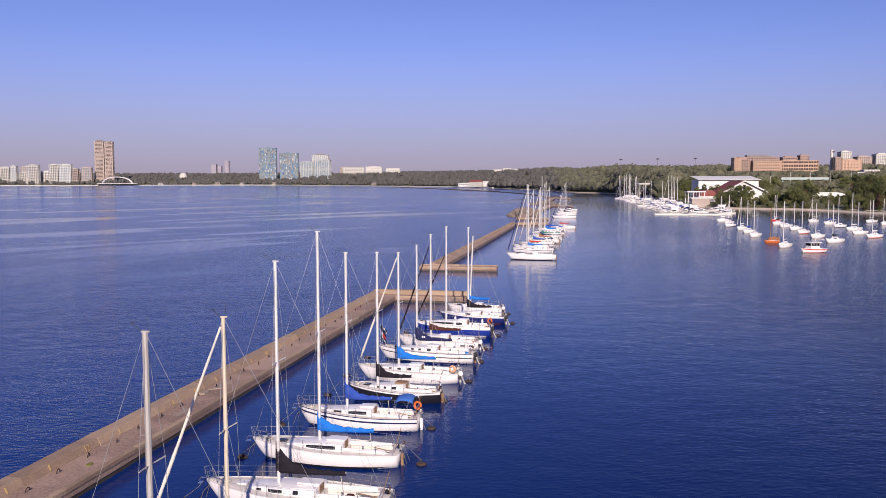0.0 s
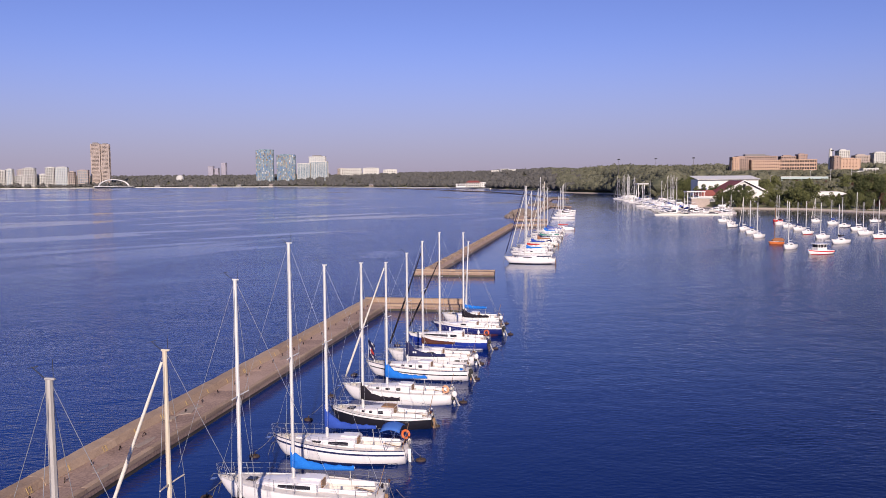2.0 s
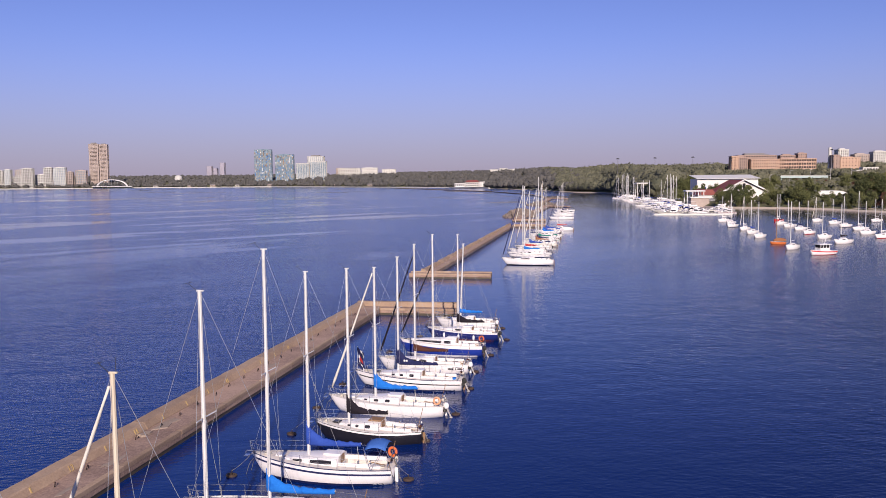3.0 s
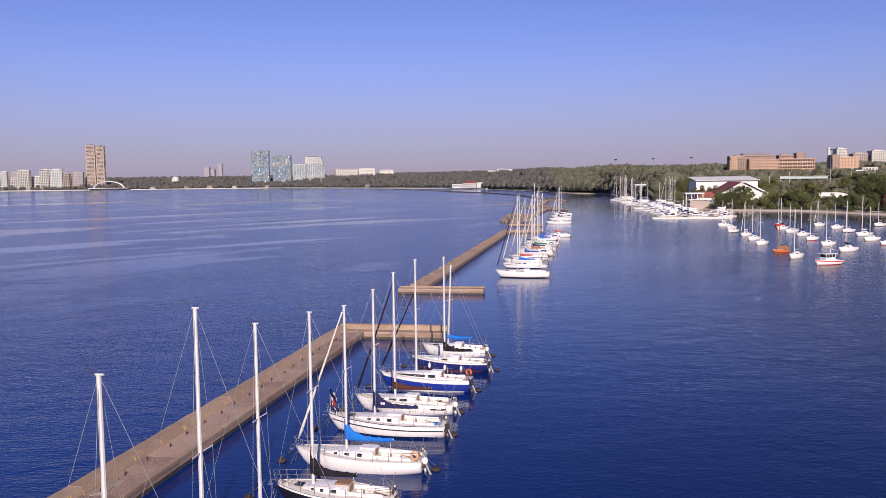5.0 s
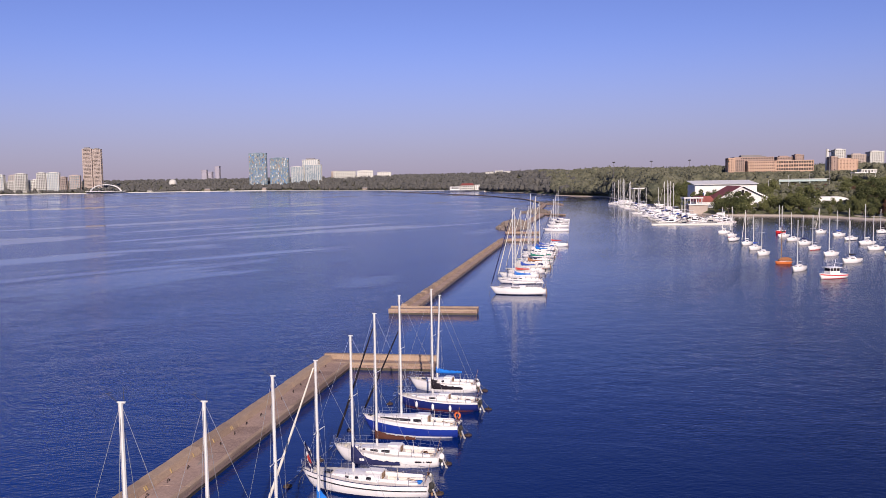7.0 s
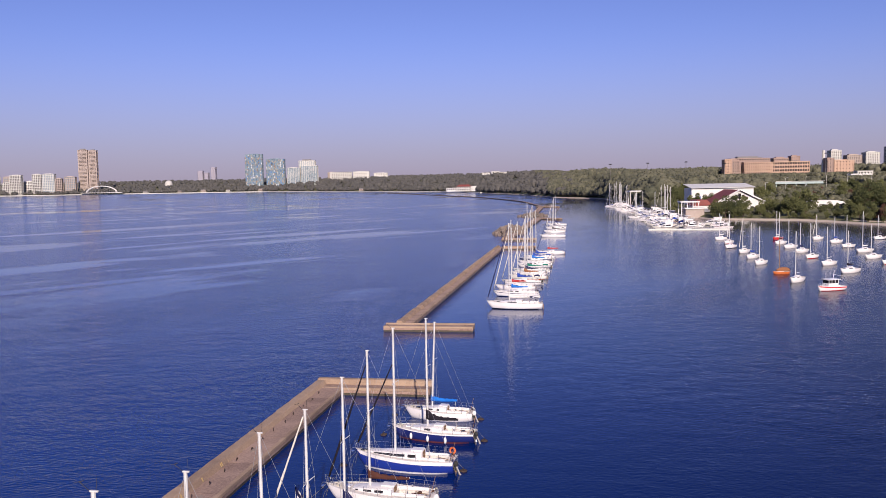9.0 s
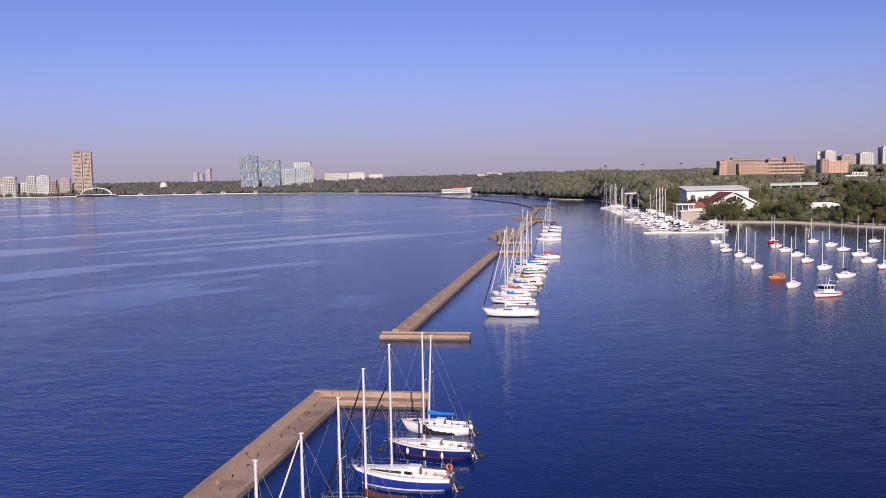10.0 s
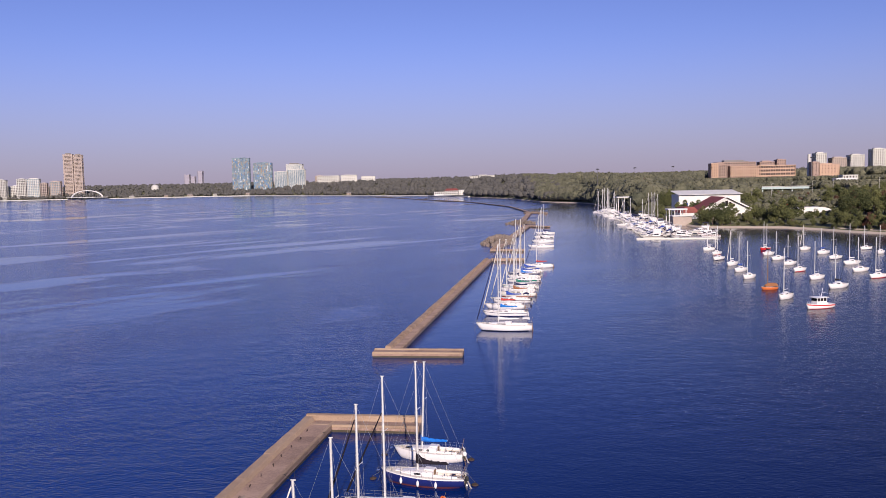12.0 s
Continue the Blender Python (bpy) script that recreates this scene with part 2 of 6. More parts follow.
# ---- breakwaters ----
def breakwater(a, b, width, label, parapet=0.95, deck=0.8, top=1.4, slab=6.4, ragged=0.012):
    """A concrete mole from a to b along its outer (parapet) edge; the deck lies to the right of it."""
    a, b = Vector((*a, 0)), Vector((*b, 0))
    d = (b - a).normalized()
    length = (b - a).length
    rot = math.atan2(d.y, d.x)
    root = thing("breakwater", Matrix.Translation(a) @ Matrix.Rotation(rot, 4, "Z"), label, "breakwater", kind="structure")
    bm = bmesh.new()
    box(bm, 0.05, -width + 0.05, -1.2, length - 0.05, -0.05, 0.28)
    part("footing", bm, WET_CONCRETE, root, "dark wet waterline footing")
    n = max(1, round(length / slab))
    s = length / n
    bm = bmesh.new()
    box(bm, 0.004, -width, 0.25, s - 0.004, -parapet, deck, 0.012)
    slab_mesh = mesh_of("deck_slab", bm, CONCRETE_DECK)
    bm = bmesh.new()
    box(bm, 0.004, -width - 0.04, deck - 0.25, s - 0.004, -width + 0.3, deck + 0.02, 0.02)
    curb_mesh = mesh_of("edge_beam", bm, CONCRETE)
    walls = []
    for v in range(4):
        rnd = random.Random(v + 10 * n)
        bm = bmesh.new()
        rings = []
        cuts = max(2, round(s / 0.8))
        for k in range(cuts + 1):
            j = lambda a=0.02: rnd.uniform(-a, a)
            rings.append([Vector((0.003 + (s - 0.006) * k / cuts, yy + j(), zz + j(0.015 if zz > 0.3 else 0.0))) for yy, zz in ((-parapet - 0.10, 0.26), (-parapet - 0.10, deck + 0.02), (-parapet + 0.06, top - 0.07), (-parapet + 0.14, top), (-0.06, top + 0.01), (0, top - 0.08), (0, 0.26))])
        loft(bm, rings, closed=True)
        walls.append(mesh_of("parapet_block", bm, CONCRETE))
    for k in range(n):
        z = random.uniform(-0.006, 0.006)
        part("deck_slab", slab_mesh, None, root, at=pose(k * s, 0, z))
        part("edge_beam", curb_mesh, None, root, at=pose(k * s, random.uniform(-0.02, 0.02), z))
        part("parapet_block", walls[(k * 7) % 4], None, root, at=pose(k * s, random.uniform(-ragged, ragged), random.uniform(-ragged, ragged) * 1.5))
    return root


near_mole = breakwater((-32.75, -31.5), (-16.3, 101.8), 3.3, "long weathered concrete breakwater with a raised parapet", top=1.22)
near_arm = breakwater((-16.25, 101.85), (-3.9, 100.4), 2.2, "short concrete breakwater arm across the end", parapet=0.7, top=1.35)
mid_mole = breakwater((-11.5, 138.3), (6.8, 283.3), 2.3, "long weathered brown concrete breakwater with a rough parapet", parapet=0.9, top=1.2, slab=1.25, ragged=0.05)
mid_arm = breakwater((-13.1, 138.3), (0.3, 136.9), 2.1, "low concrete breakwater arm with a kerb", parapet=0.4, top=1.0)


# ---- boat materials ----
GELCOAT = material("white_gelcoat", (0.73, 0.69, 0.665), (0.85, 0.81, 0.79), 0.35, scale=1.2, fine=14.0, bump=0.03, coat=0.3)
CREAM = material("cream_gelcoat", (0.60, 0.57, 0.50), (0.74, 0.71, 0.64), 0.4, scale=1.2, fine=14.0, bump=0.03, coat=0.2)
DECK = material("off_white_nonskid_deck", (0.57, 0.51, 0.45), (0.77, 0.71, 0.65), 0.75, scale=1.5, fine=18.0, bump=0.1)
NAVY = material("navy_gelcoat", (0.010, 0.014, 0.06), (0.018, 0.024, 0.09), 0.3, scale=1.0, fine=10.0, bump=0.03, coat=0.4)
ROYAL = material("royal_blue_gelcoat", (0.012, 0.03, 0.22), (0.02, 0.045, 0.30), 0.3, scale=1.0, fine=10.0, bump=0.03, coat=0.4)
DEEP_BLUE = material("deep_blue_gelcoat", (0.010, 0.016, 0.10), (0.018, 0.026, 0.15), 0.3, scale=1.0, fine=10.0, bump=0.03, coat=0.4)
BLACK = material("black_gelcoat", (0.008, 0.008, 0.012), (0.022, 0.020, 0.025), 0.3, scale=1.0, fine=12.0, bump=0.03, coat=0.3)
MAROON = material("dull_red_bottom_paint", (0.10, 0.02, 0.02), (0.17, 0.04, 0.035), 0.6, scale=1.0, fine=12.0, bump=0.05)
ORANGE_HULL = material("orange_red_hull_paint", (0.45, 0.10, 0.02), (0.6, 0.16, 0.04), 0.45, scale=1.0, fine=12.0, bump=0.05)
RED_PAINT = material("red_gelcoat", (0.45, 0.015, 0.02), (0.58, 0.03, 0.03), 0.35, scale=1.0, fine=12.0, bump=0.03)
ALLOY = material("weathered_mast_alloy", (0.55, 0.53, 0.50), (0.74, 0.72, 0.69), 0.42, metal=0.15, scale=2.0, fine=20.0, bump=0.05, stretch=(4, 4, 0.5))
ALLOY_TAN = material("tan_painted_mast", (0.50, 0.42, 0.31), (0.66, 0.57, 0.44), 0.5, scale=2.0, fine=20.0, bump=0.05, stretch=(4, 4, 0.5))
ALLOY_GREY = material("dull_grey_mast_alloy", (0.34, 0.31, 0.28), (0.50, 0.47, 0.44), 0.5, metal=0.2, scale=2.0, fine=20.0, bump=0.05, stretch=(4, 4, 0.5))
STEEL = material("stainless_steel", (0.55, 0.55, 0.56), (0.72, 0.72, 0.72), 0.25, metal=0.9, scale=3.0, fine=30.0, bump=0.0)
WIRE = material("rigging_wire", (0.30, 0.30, 0.31), (0.46, 0.46, 0.46), 0.45, metal=0.4, scale=3.0, fine=30.0, bump=0.0)
ROPE = material("pale_rope", (0.42, 0.38, 0.31), (0.62, 0.58, 0.5), 0.9, scale=10.0, fine=80.0, bump=0.3)
OLD_ROPE = material("weathered_brown_rope", (0.10, 0.088, 0.074), (0.19, 0.17, 0.145), 0.95, scale=10.0, fine=80.0, bump=0.3)
TINT = material("smoked_window", (0.012, 0.011, 0.012), (0.03, 0.026, 0.025), 0.12, scale=2.0, fine=10.0, bump=0.0)
TEAK = material("weathered_teak", (0.17, 0.09, 0.045), (0.32, 0.19, 0.10), 0.7, scale=3.0, fine=25.0, bump=0.2, stretch=(1, 6, 6))
RUBBER = material("black_rubber", (0.012, 0.012, 0.012), (0.035, 0.033, 0.032), 0.8, scale=4.0, fine=30.0)
BUOY_RED = material("orange_lifebuoy", (0.55, 0.10, 0.02), (0.72, 0.17, 0.04), 0.55, scale=4.0, fine=30.0, bump=0.05)
BUOY_PALE = material("faded_orange_lifebuoy", (0.62, 0.27, 0.13), (0.78, 0.40, 0.22), 0.6, scale=4.0, fine=30.0, bump=0.05)
BROWN_FLOAT = material("brown_mooring_float", (0.03, 0.018, 0.014), (0.075, 0.045, 0.032), 0.85, scale=4.0, fine=30.0, bump=0.3)


def canvas(name, dark, light):
    return material(name, dark, light, 0.85, scale=2.5, fine=22.0, bump=0.6, stretch=(0.5, 1, 1), distance=0.04, gloss=0.12)


C_BLUE = canvas("bright_blue_canvas", (0.008, 0.10, 0.42), (0.02, 0.19, 0.62))
C_AWNING = canvas("faded_blue_awning", (0.035, 0.10, 0.34), (0.06, 0.16, 0.46))
C_NAVY = canvas("navy_canvas", (0.012, 0.014, 0.05), (0.03, 0.034, 0.10))
C_MID = canvas("medium_blue_canvas", (0.02, 0.05, 0.26), (0.04, 0.09, 0.38))
C_BLACK = canvas("black_canvas", (0.008, 0.007, 0.010), (0.025, 0.02, 0.028))
C_WHITE = canvas("white_canvas", (0.55, 0.53, 0.5), (0.75, 0.73, 0.7))
C_BROWN = canvas("dark_brown_canvas", (0.055, 0.02, 0.014), (0.10, 0.04, 0.03))
C_RED = canvas("red_canvas", (0.35, 0.03, 0.03), (0.5, 0.06, 0.05))
C_GREEN = canvas("green_canvas", (0.01, 0.12, 0.09), (0.03, 0.22, 0.16))
C_TAN = canvas("tan_tarpaulin", (0.22, 0.09, 0.04), (0.34, 0.15, 0.07))
JIB_TAN = canvas("cream_furled_sail", (0.55, 0.50, 0.42), (0.75, 0.70, 0.62))


# ---- boats ----
class Hull:
    """The lines of a hull: x from stern to bow, the origin at the mast on the waterline."""

    def __init__(self, length, beam, free, mast=0.41, full=0.68, overhang=0.9):
        self.L, self.B, self.F, self.x0, self.full, self.over = length, beam, free, -(1 - mast) * length, full, overhang

    def half(self, u):
        if u < 0.42:
            return self.B / 2 * (self.full + (1 - self.full) * math.sin(math.pi / 2 * u / 0.42))
        return self.B / 2 * max(0.012, math.cos(math.pi / 2 * (u - 0.42) / 0.58)) ** 0.72

    def sheer(self, u):
        return self.F * (0.86 + 0.36 * u * u + 0.05 * (1 - u) ** 2)

    def keel(self, u):
        if u > self.over:
            k = (u - self.over) / (1 - self.over)
            return -0.06 + (self.sheer(1) - 0.05) * k ** 1.1
        return 0.1 - 0.6 * math.sin(math.pi * min(1.0, 0.06 + 0.87 * u / self.over)) ** 0.8 if u < 0.5 else -0.06 - 0.44 * math.sin(math.pi * min(1, max(0.0, (self.over - u) / (self.over - 0.5)) * 0.5))

    def at(self, u, t, side=1, off=0.0):
        zk, zs, b = self.keel(u), self.sheer(u), self.half(u)
        y = b * (1 - (1 - t) ** 2.4) ** 0.62
        return Vector((self.x0 + u * self.L - 0.10 * (1 - u) * t * self.F, side * (y + off), zk + (zs - zk) * t ** 1.25))

    def t_at(self, u, z):
        zk, zs = self.keel(u), self.sheer(u)
        return max(0.0, min(1.0, (z - zk) / (zs - zk))) ** 0.8

    def x(self, u):
        return self.x0 + u * self.L


US = [0, 0.04, 0.1, 0.18, 0.27, 0.36, 0.45, 0.54, 0.63, 0.71, 0.78, 0.84, 0.89, 0.93, 0.965, 1.0]


def hull_mesh(h, mat):
    bm = bmesh.new()
    ts = [1, 0.93, 0.82, 0.68, 0.52, 0.36, 0.2, 0.08]
    loft(bm, [[h.at(u, t, 1) for t in ts] + [h.at(u, 0)] + [h.at(u, t, -1) for t in ts[::-1]] for u in US], cap=True)
    return mesh_of("hull", bm, mat, smooth=True)


def band(h, za, zb, side, mat, name, u0=0.0, u1=0.985, sheer=True, off=0.012):
    """A painted stripe that stands a hair proud of the topsides, between two heights (below the sheer, or over the water)."""
    bm = bmesh.new()
    n = 22
    rings = []
    for k in range(n + 1):
        u = u0 + (u1 - u0) * k / n
        base = h.sheer(u) if sheer else 0.0
        ta, tb = h.t_at(u, base + za), h.t_at(u, base + zb)
        rings.append([h.at(u, ta, side, 0.0), h.at(u, ta, side, off), h.at(u, tb, side, off), h.at(u, tb, side, 0.0)])
    loft(bm, rings, cap=False)
    return mesh_of(name, bm, mat, smooth=False)


def deck_mesh(h, cockpit=(0.06, 0.35), mat=None):
    bm = bmesh.new()
    us = sorted(set(US + [cockpit[0], cockpit[0] + 0.004, cockpit[1] - 0.004, cockpit[1]]))
    rings = []
    for u in us:
        b, z = h.half(u) - 0.01, h.sheer(u) - 0.02
        inside = cockpit[0] < u < cockpit[1]
        w = min(0.56 * b, 0.62)
        ring = []
        for f in (-b, -w - 0.01, -w, w, w + 0.01, b):
            low = inside and abs(f) <= w + 1e-6
            zz = z - (0.48 if low else 0) + (0.0 if low else 0.05 * (1 - (f / max(b, 0.01)) ** 2))
            ring.append(Vector((h.x(u) - 0.10 * (1 - u) * h.F, f, zz)))
        rings.append(ring)
    loft(bm, rings, cap=False)
    return mesh_of("deck", bm, mat or DECK)


class Cabin:
    """A coachroof over the deck between two stations."""

    def __init__(self, h, u0=0.355, u1=0.74, high=0.42, low=0.12, wide=0.66):
        self.h, self.u0, self.u1, self.hi, self.lo, self.wide = h, u0, u1, high, low, wide

    def size(self, u):
        k = (u - self.u0) / (self.u1 - self.u0)
        w = min(self.wide * self.h.half(u), self.wide * self.h.B * 0.47) * (1 - 0.25 * k * k)
        return w, self.hi + (self.lo - self.hi) * k ** 1.6

    def wall(self, u, t, side, off=0.0):
        w, hh = self.size(u)
        return Vector((self.h.x(u), side * (w * (1 - 0.13 * t) + off), self.h.sheer(u) - 0.02 + hh * t * 0.86))

    def mesh(self, mat):
        bm = bmesh.new()
        rings = []
        for k in range(9):
            u = self.u0 + (self.u1 - self.u0) * k / 8
            w, hh = self.size(u)
            z = self.h.sheer(u) - 0.04
            prof = [(1, 0), (0.94, 0.5), (0.88, 0.84), (0.76, 0.98), (0.4, 1.1), (0, 1.14)]
            prof = prof + [(-a, b) for a, b in prof[-2::-1]]
            dx = 0.0 if k < 8 else 0.12
            rings.append([Vector((self.h.x(u) + dx * (1 - b), a * w, z + b * (hh + 0.02))) for a, b in prof])
        loft(bm, rings, cap=True)
        return mesh_of("cabin", bm, mat, smooth=False)

    def pane(self, u0, u1, t0, t1, side, mat):
        bm = bmesh.new()
        rings = []
        for k in range(5):
            u = u0 + (u1 - u0) * k / 4
            d = 0.05 if k in (0, 4) else 0.0
            rings.append([self.wall(u, t0 + d, side, -0.01), self.wall(u, t0 + d, side, 0.016), self.wall(u, t1 - d, side, 0.016), self.wall(u, t1 - d, side, -0.01)])
        loft(bm, rings, closed=True, cap=True)
        return mesh_of("window", bm, mat)

    def top(self, u):
        return self.h.sheer(u) + self.size(u)[1] * 1.12


def torus(bm, c, R, r, axis, n=20, k=8):
    q = Vector((0, 0, 1)).rotation_difference(Vector(axis)).to_matrix()
    rings = []
    for i in range(n):
        a = i * math.tau / n
        rings.append([Vector(c) + q @ Vector(((R + r * math.cos(b * math.tau / k)) * math.cos(a), (R + r * math.cos(b * math.tau / k)) * math.sin(a), r * math.sin(b * math.tau / k))) for b in range(k)])
    loft(bm, rings + [rings[0]], closed=True, cap=False)


def ball(bm, c, r, sx=1, sy=1, sz=1, seg=8):
    g = bmesh.ops.create_uvsphere(bm, u_segments=seg, v_segments=max(4, seg - 2), radius=r)
    for v in g["verts"]:
        v.co = Vector((v.co.x * sx + c[0], v.co.y * sy + c[1], v.co.z * sz + c[2]))


def sail_cover(z, length, tall, mat, seed):
    """A canvas cover laced over the flaked sail: high at the mast, a full roll along the boom, with soft sags between its ties."""
    rnd = random.Random(seed)
    p, q = rnd.uniform(0, 6), rnd.uniform(0, 6)
    bm = bmesh.new()
    rings = []
    for k in range(33):
        s = k / 32
        roll = 0.42 - 0.20 * s
        hgt = roll + (tall - 0.30) * (1 - s) ** 6 + 0.025 * math.sin(s * 31 + p) + 0.02 * math.sin(s * 57 + q)
        wid = (0.17 - 0.07 * s) * (1 + 0.10 * math.sin(s * 31 + p)) * (0.6 if k in (0, 32) else 1.0)
        zc = z - 0.20 + 0.09 * s - 0.03 * math.sin(s * 3.1)
        x = 0.12 - s * length
        ring = []
        for i in range(12):
            a = i * math.tau / 12
            up = 0.5 + 0.5 * math.sin(a)
            ring.append(Vector((x, wid * math.cos(a) * (1.0 - 0.55 * max(0.0, up - 0.35) * min(1.0, hgt / 0.6)), zc + hgt * up)))
        rings.append(ring)
    loft(bm, rings, closed=True, cap=True)
    return mesh_of("sail_cover", bm, mat, smooth=True)


def outboard(parent, h, y, white=False):
    """An outboard on its bracket, tilted up at the stern."""
    x, z = h.x(0) - 0.32, 0.62
    m = Matrix.Translation((x, y, z)) @ Matrix.Rotation(radians(24), 4, "Y")
    bm = bmesh.new()
    rings = []
    for zz, a, b, dx in ((0.0, 0.10, 0.09, 0.0), (0.06, 0.17, 0.13, 0.0), (0.22, 0.20, 0.14, -0.02), (0.34, 0.17, 0.12, -0.03), (0.40, 0.08, 0.06, -0.03)):
        rings.append([m @ Vector((dx + a * math.cos(k * math.tau / 10), b * math.sin(k * math.tau / 10), zz)) for k in range(10)])
    loft(bm, rings, closed=True)
    motor = part("outboard_motor", bm, GELCOAT if white else RUBBER, parent, "white outboard motor" if white else "black outboard motor", smooth=True)
    bm = bmesh.new()
    box(bm, -0.05, -0.03, -0.75, 0.05, 0.03, 0.02, 0.012, m)
    part("motor_leg", bm, ALLOY_GREY, motor)
    bm = bmesh.new()
    box(bm, -0.09, -0.012, -0.80, 0.16, 0.012, -0.62, 0.008, m)
    part("skeg", bm, ALLOY_GREY, motor)
    bm = bmesh.new()
    box(bm, x + 0.02, y - 0.10, 0.40, h.x(0) - 0.02, y + 0.10, 0.62, 0.02)
    part("bracket", bm, RUBBER, motor)


def stern_gear(parent, h, seed):
    """Odds and ends that hang on the stern rail, and lines that trail from it."""
    rnd = random.Random(seed * 7 + 1)
    for k in range(4):
        y = rnd.uniform(-0.9, 0.9) * h.half(0)
        x, z = h.x(0) + rnd.uniform(-0.12, 0.15), h.sheer(0) + rnd.uniform(0.12, 0.45)
        bm = bmesh.new()
        ball(bm, (x, y, z), rnd.uniform(0.05, 0.10), rnd.uniform(0.7, 1.2), rnd.uniform(0.7, 1.3), rnd.uniform(0.8, 1.5), 8)
        part("hanging_bag", bm, rnd.choice((C_WHITE, C_BLACK, C_NAVY, ROPE, C_BROWN)), parent, "small gear tied to the stern rail", smooth=True)
    for k in range(3):
        y = rnd.uniform(-0.95, 0.95) * h.half(0)
        bm = bmesh.new()
        pipe(bm, [(h.x(0), y, h.sheer(0) + 0.3), (h.x(0) - 0.16, y + 0.05, h.sheer(0) - 0.25), (h.x(0) - 0.28 - rnd.uniform(0, 0.3), y + 0.1, -0.05)], 0.016, n=4)
        part("trailing_line", bm, OLD_ROPE, parent)
    bm = bmesh.new()
    x = h.x(0) - 0.20
    box(bm, x - 0.04, -0.03, -0.2, x + 0.12, 0.03, h.sheer(0) - 0.12, 0.015)
    part("rudder_head", bm, TEAK if seed % 2 else GELCOAT, parent)


def bow_gear(parent, h, seed):
    """An anchor on its roller and lines at the bow."""
    bm = bmesh.new()
    pipe(bm, [(h.x(0.93), 0, h.sheer(1) + 0.06), (h.x(1) + 0.30, 0, h.sheer(1) + 0.05), (h.x(1) + 0.42, 0, h.sheer(1) - 0.12)], 0.03, n=5)
    box(bm, h.x(1) + 0.18, -0.16, h.sheer(1) - 0.24, h.x(1) + 0.44, 0.16, h.sheer(1) - 0.19, 0.012)
    part("anchor", bm, STEEL, parent, "steel anchor on the bow roller")
    for s in (1, -1):
        bm = bmesh.new()
        pipe(bm, [(h.x(0.95), s * 0.14, h.sheer(1) + 0.02), (h.x(1) + 0.05, s * 0.3, h.sheer(1) * 0.5), (h.x(1) + 0.25, s * 0.35, -0.05)], 0.015, n=4)
        part("bow_line", bm, OLD_ROPE, parent)


def pulpit(h, u0, bow, parent, split=True):
    """The bent rail round the bow or the stern, on its posts."""
    bm = bmesh.new()
    r = 0.016
    if bow:
        pts = [(h.x(u), s * max(0.1, h.half(min(u, 0.96)) * 0.95), h.sheer(u) + 0.58) for s, us in ((1, (u0, 0.93, 0.985)), (-1, (0.985, 0.93, u0))) for u in us]
        pts.insert(3, (h.x(1.0) + 0.12, 0, h.sheer(1) + 0.6))
    else:
        pts = [(h.x(u), s * h.half(u) * 0.96, h.sheer(u) + 0.58) for s, us in ((1, (u0, 0.01)), (-1, (0.01, u0))) for u in us]
    pipe(bm, pts, r)
    rail = part("bow_pulpit" if bow else "stern_rail", bm, STEEL, parent)
    bm = bmesh.new()
    pipe(bm, [(p[0], p[1], p[2] - 0.28) for p in pts], r * 0.8)
    part("lower_rail", bm, STEEL, rail)
    for p in pts if split else []:
        bm = bmesh.new()
        tube(bm, p, (p[0] - (0.12 if bow else -0.05), p[1] * 0.98, p[2] - 0.62), r, n=5)
        part("post", bm, STEEL, rail)


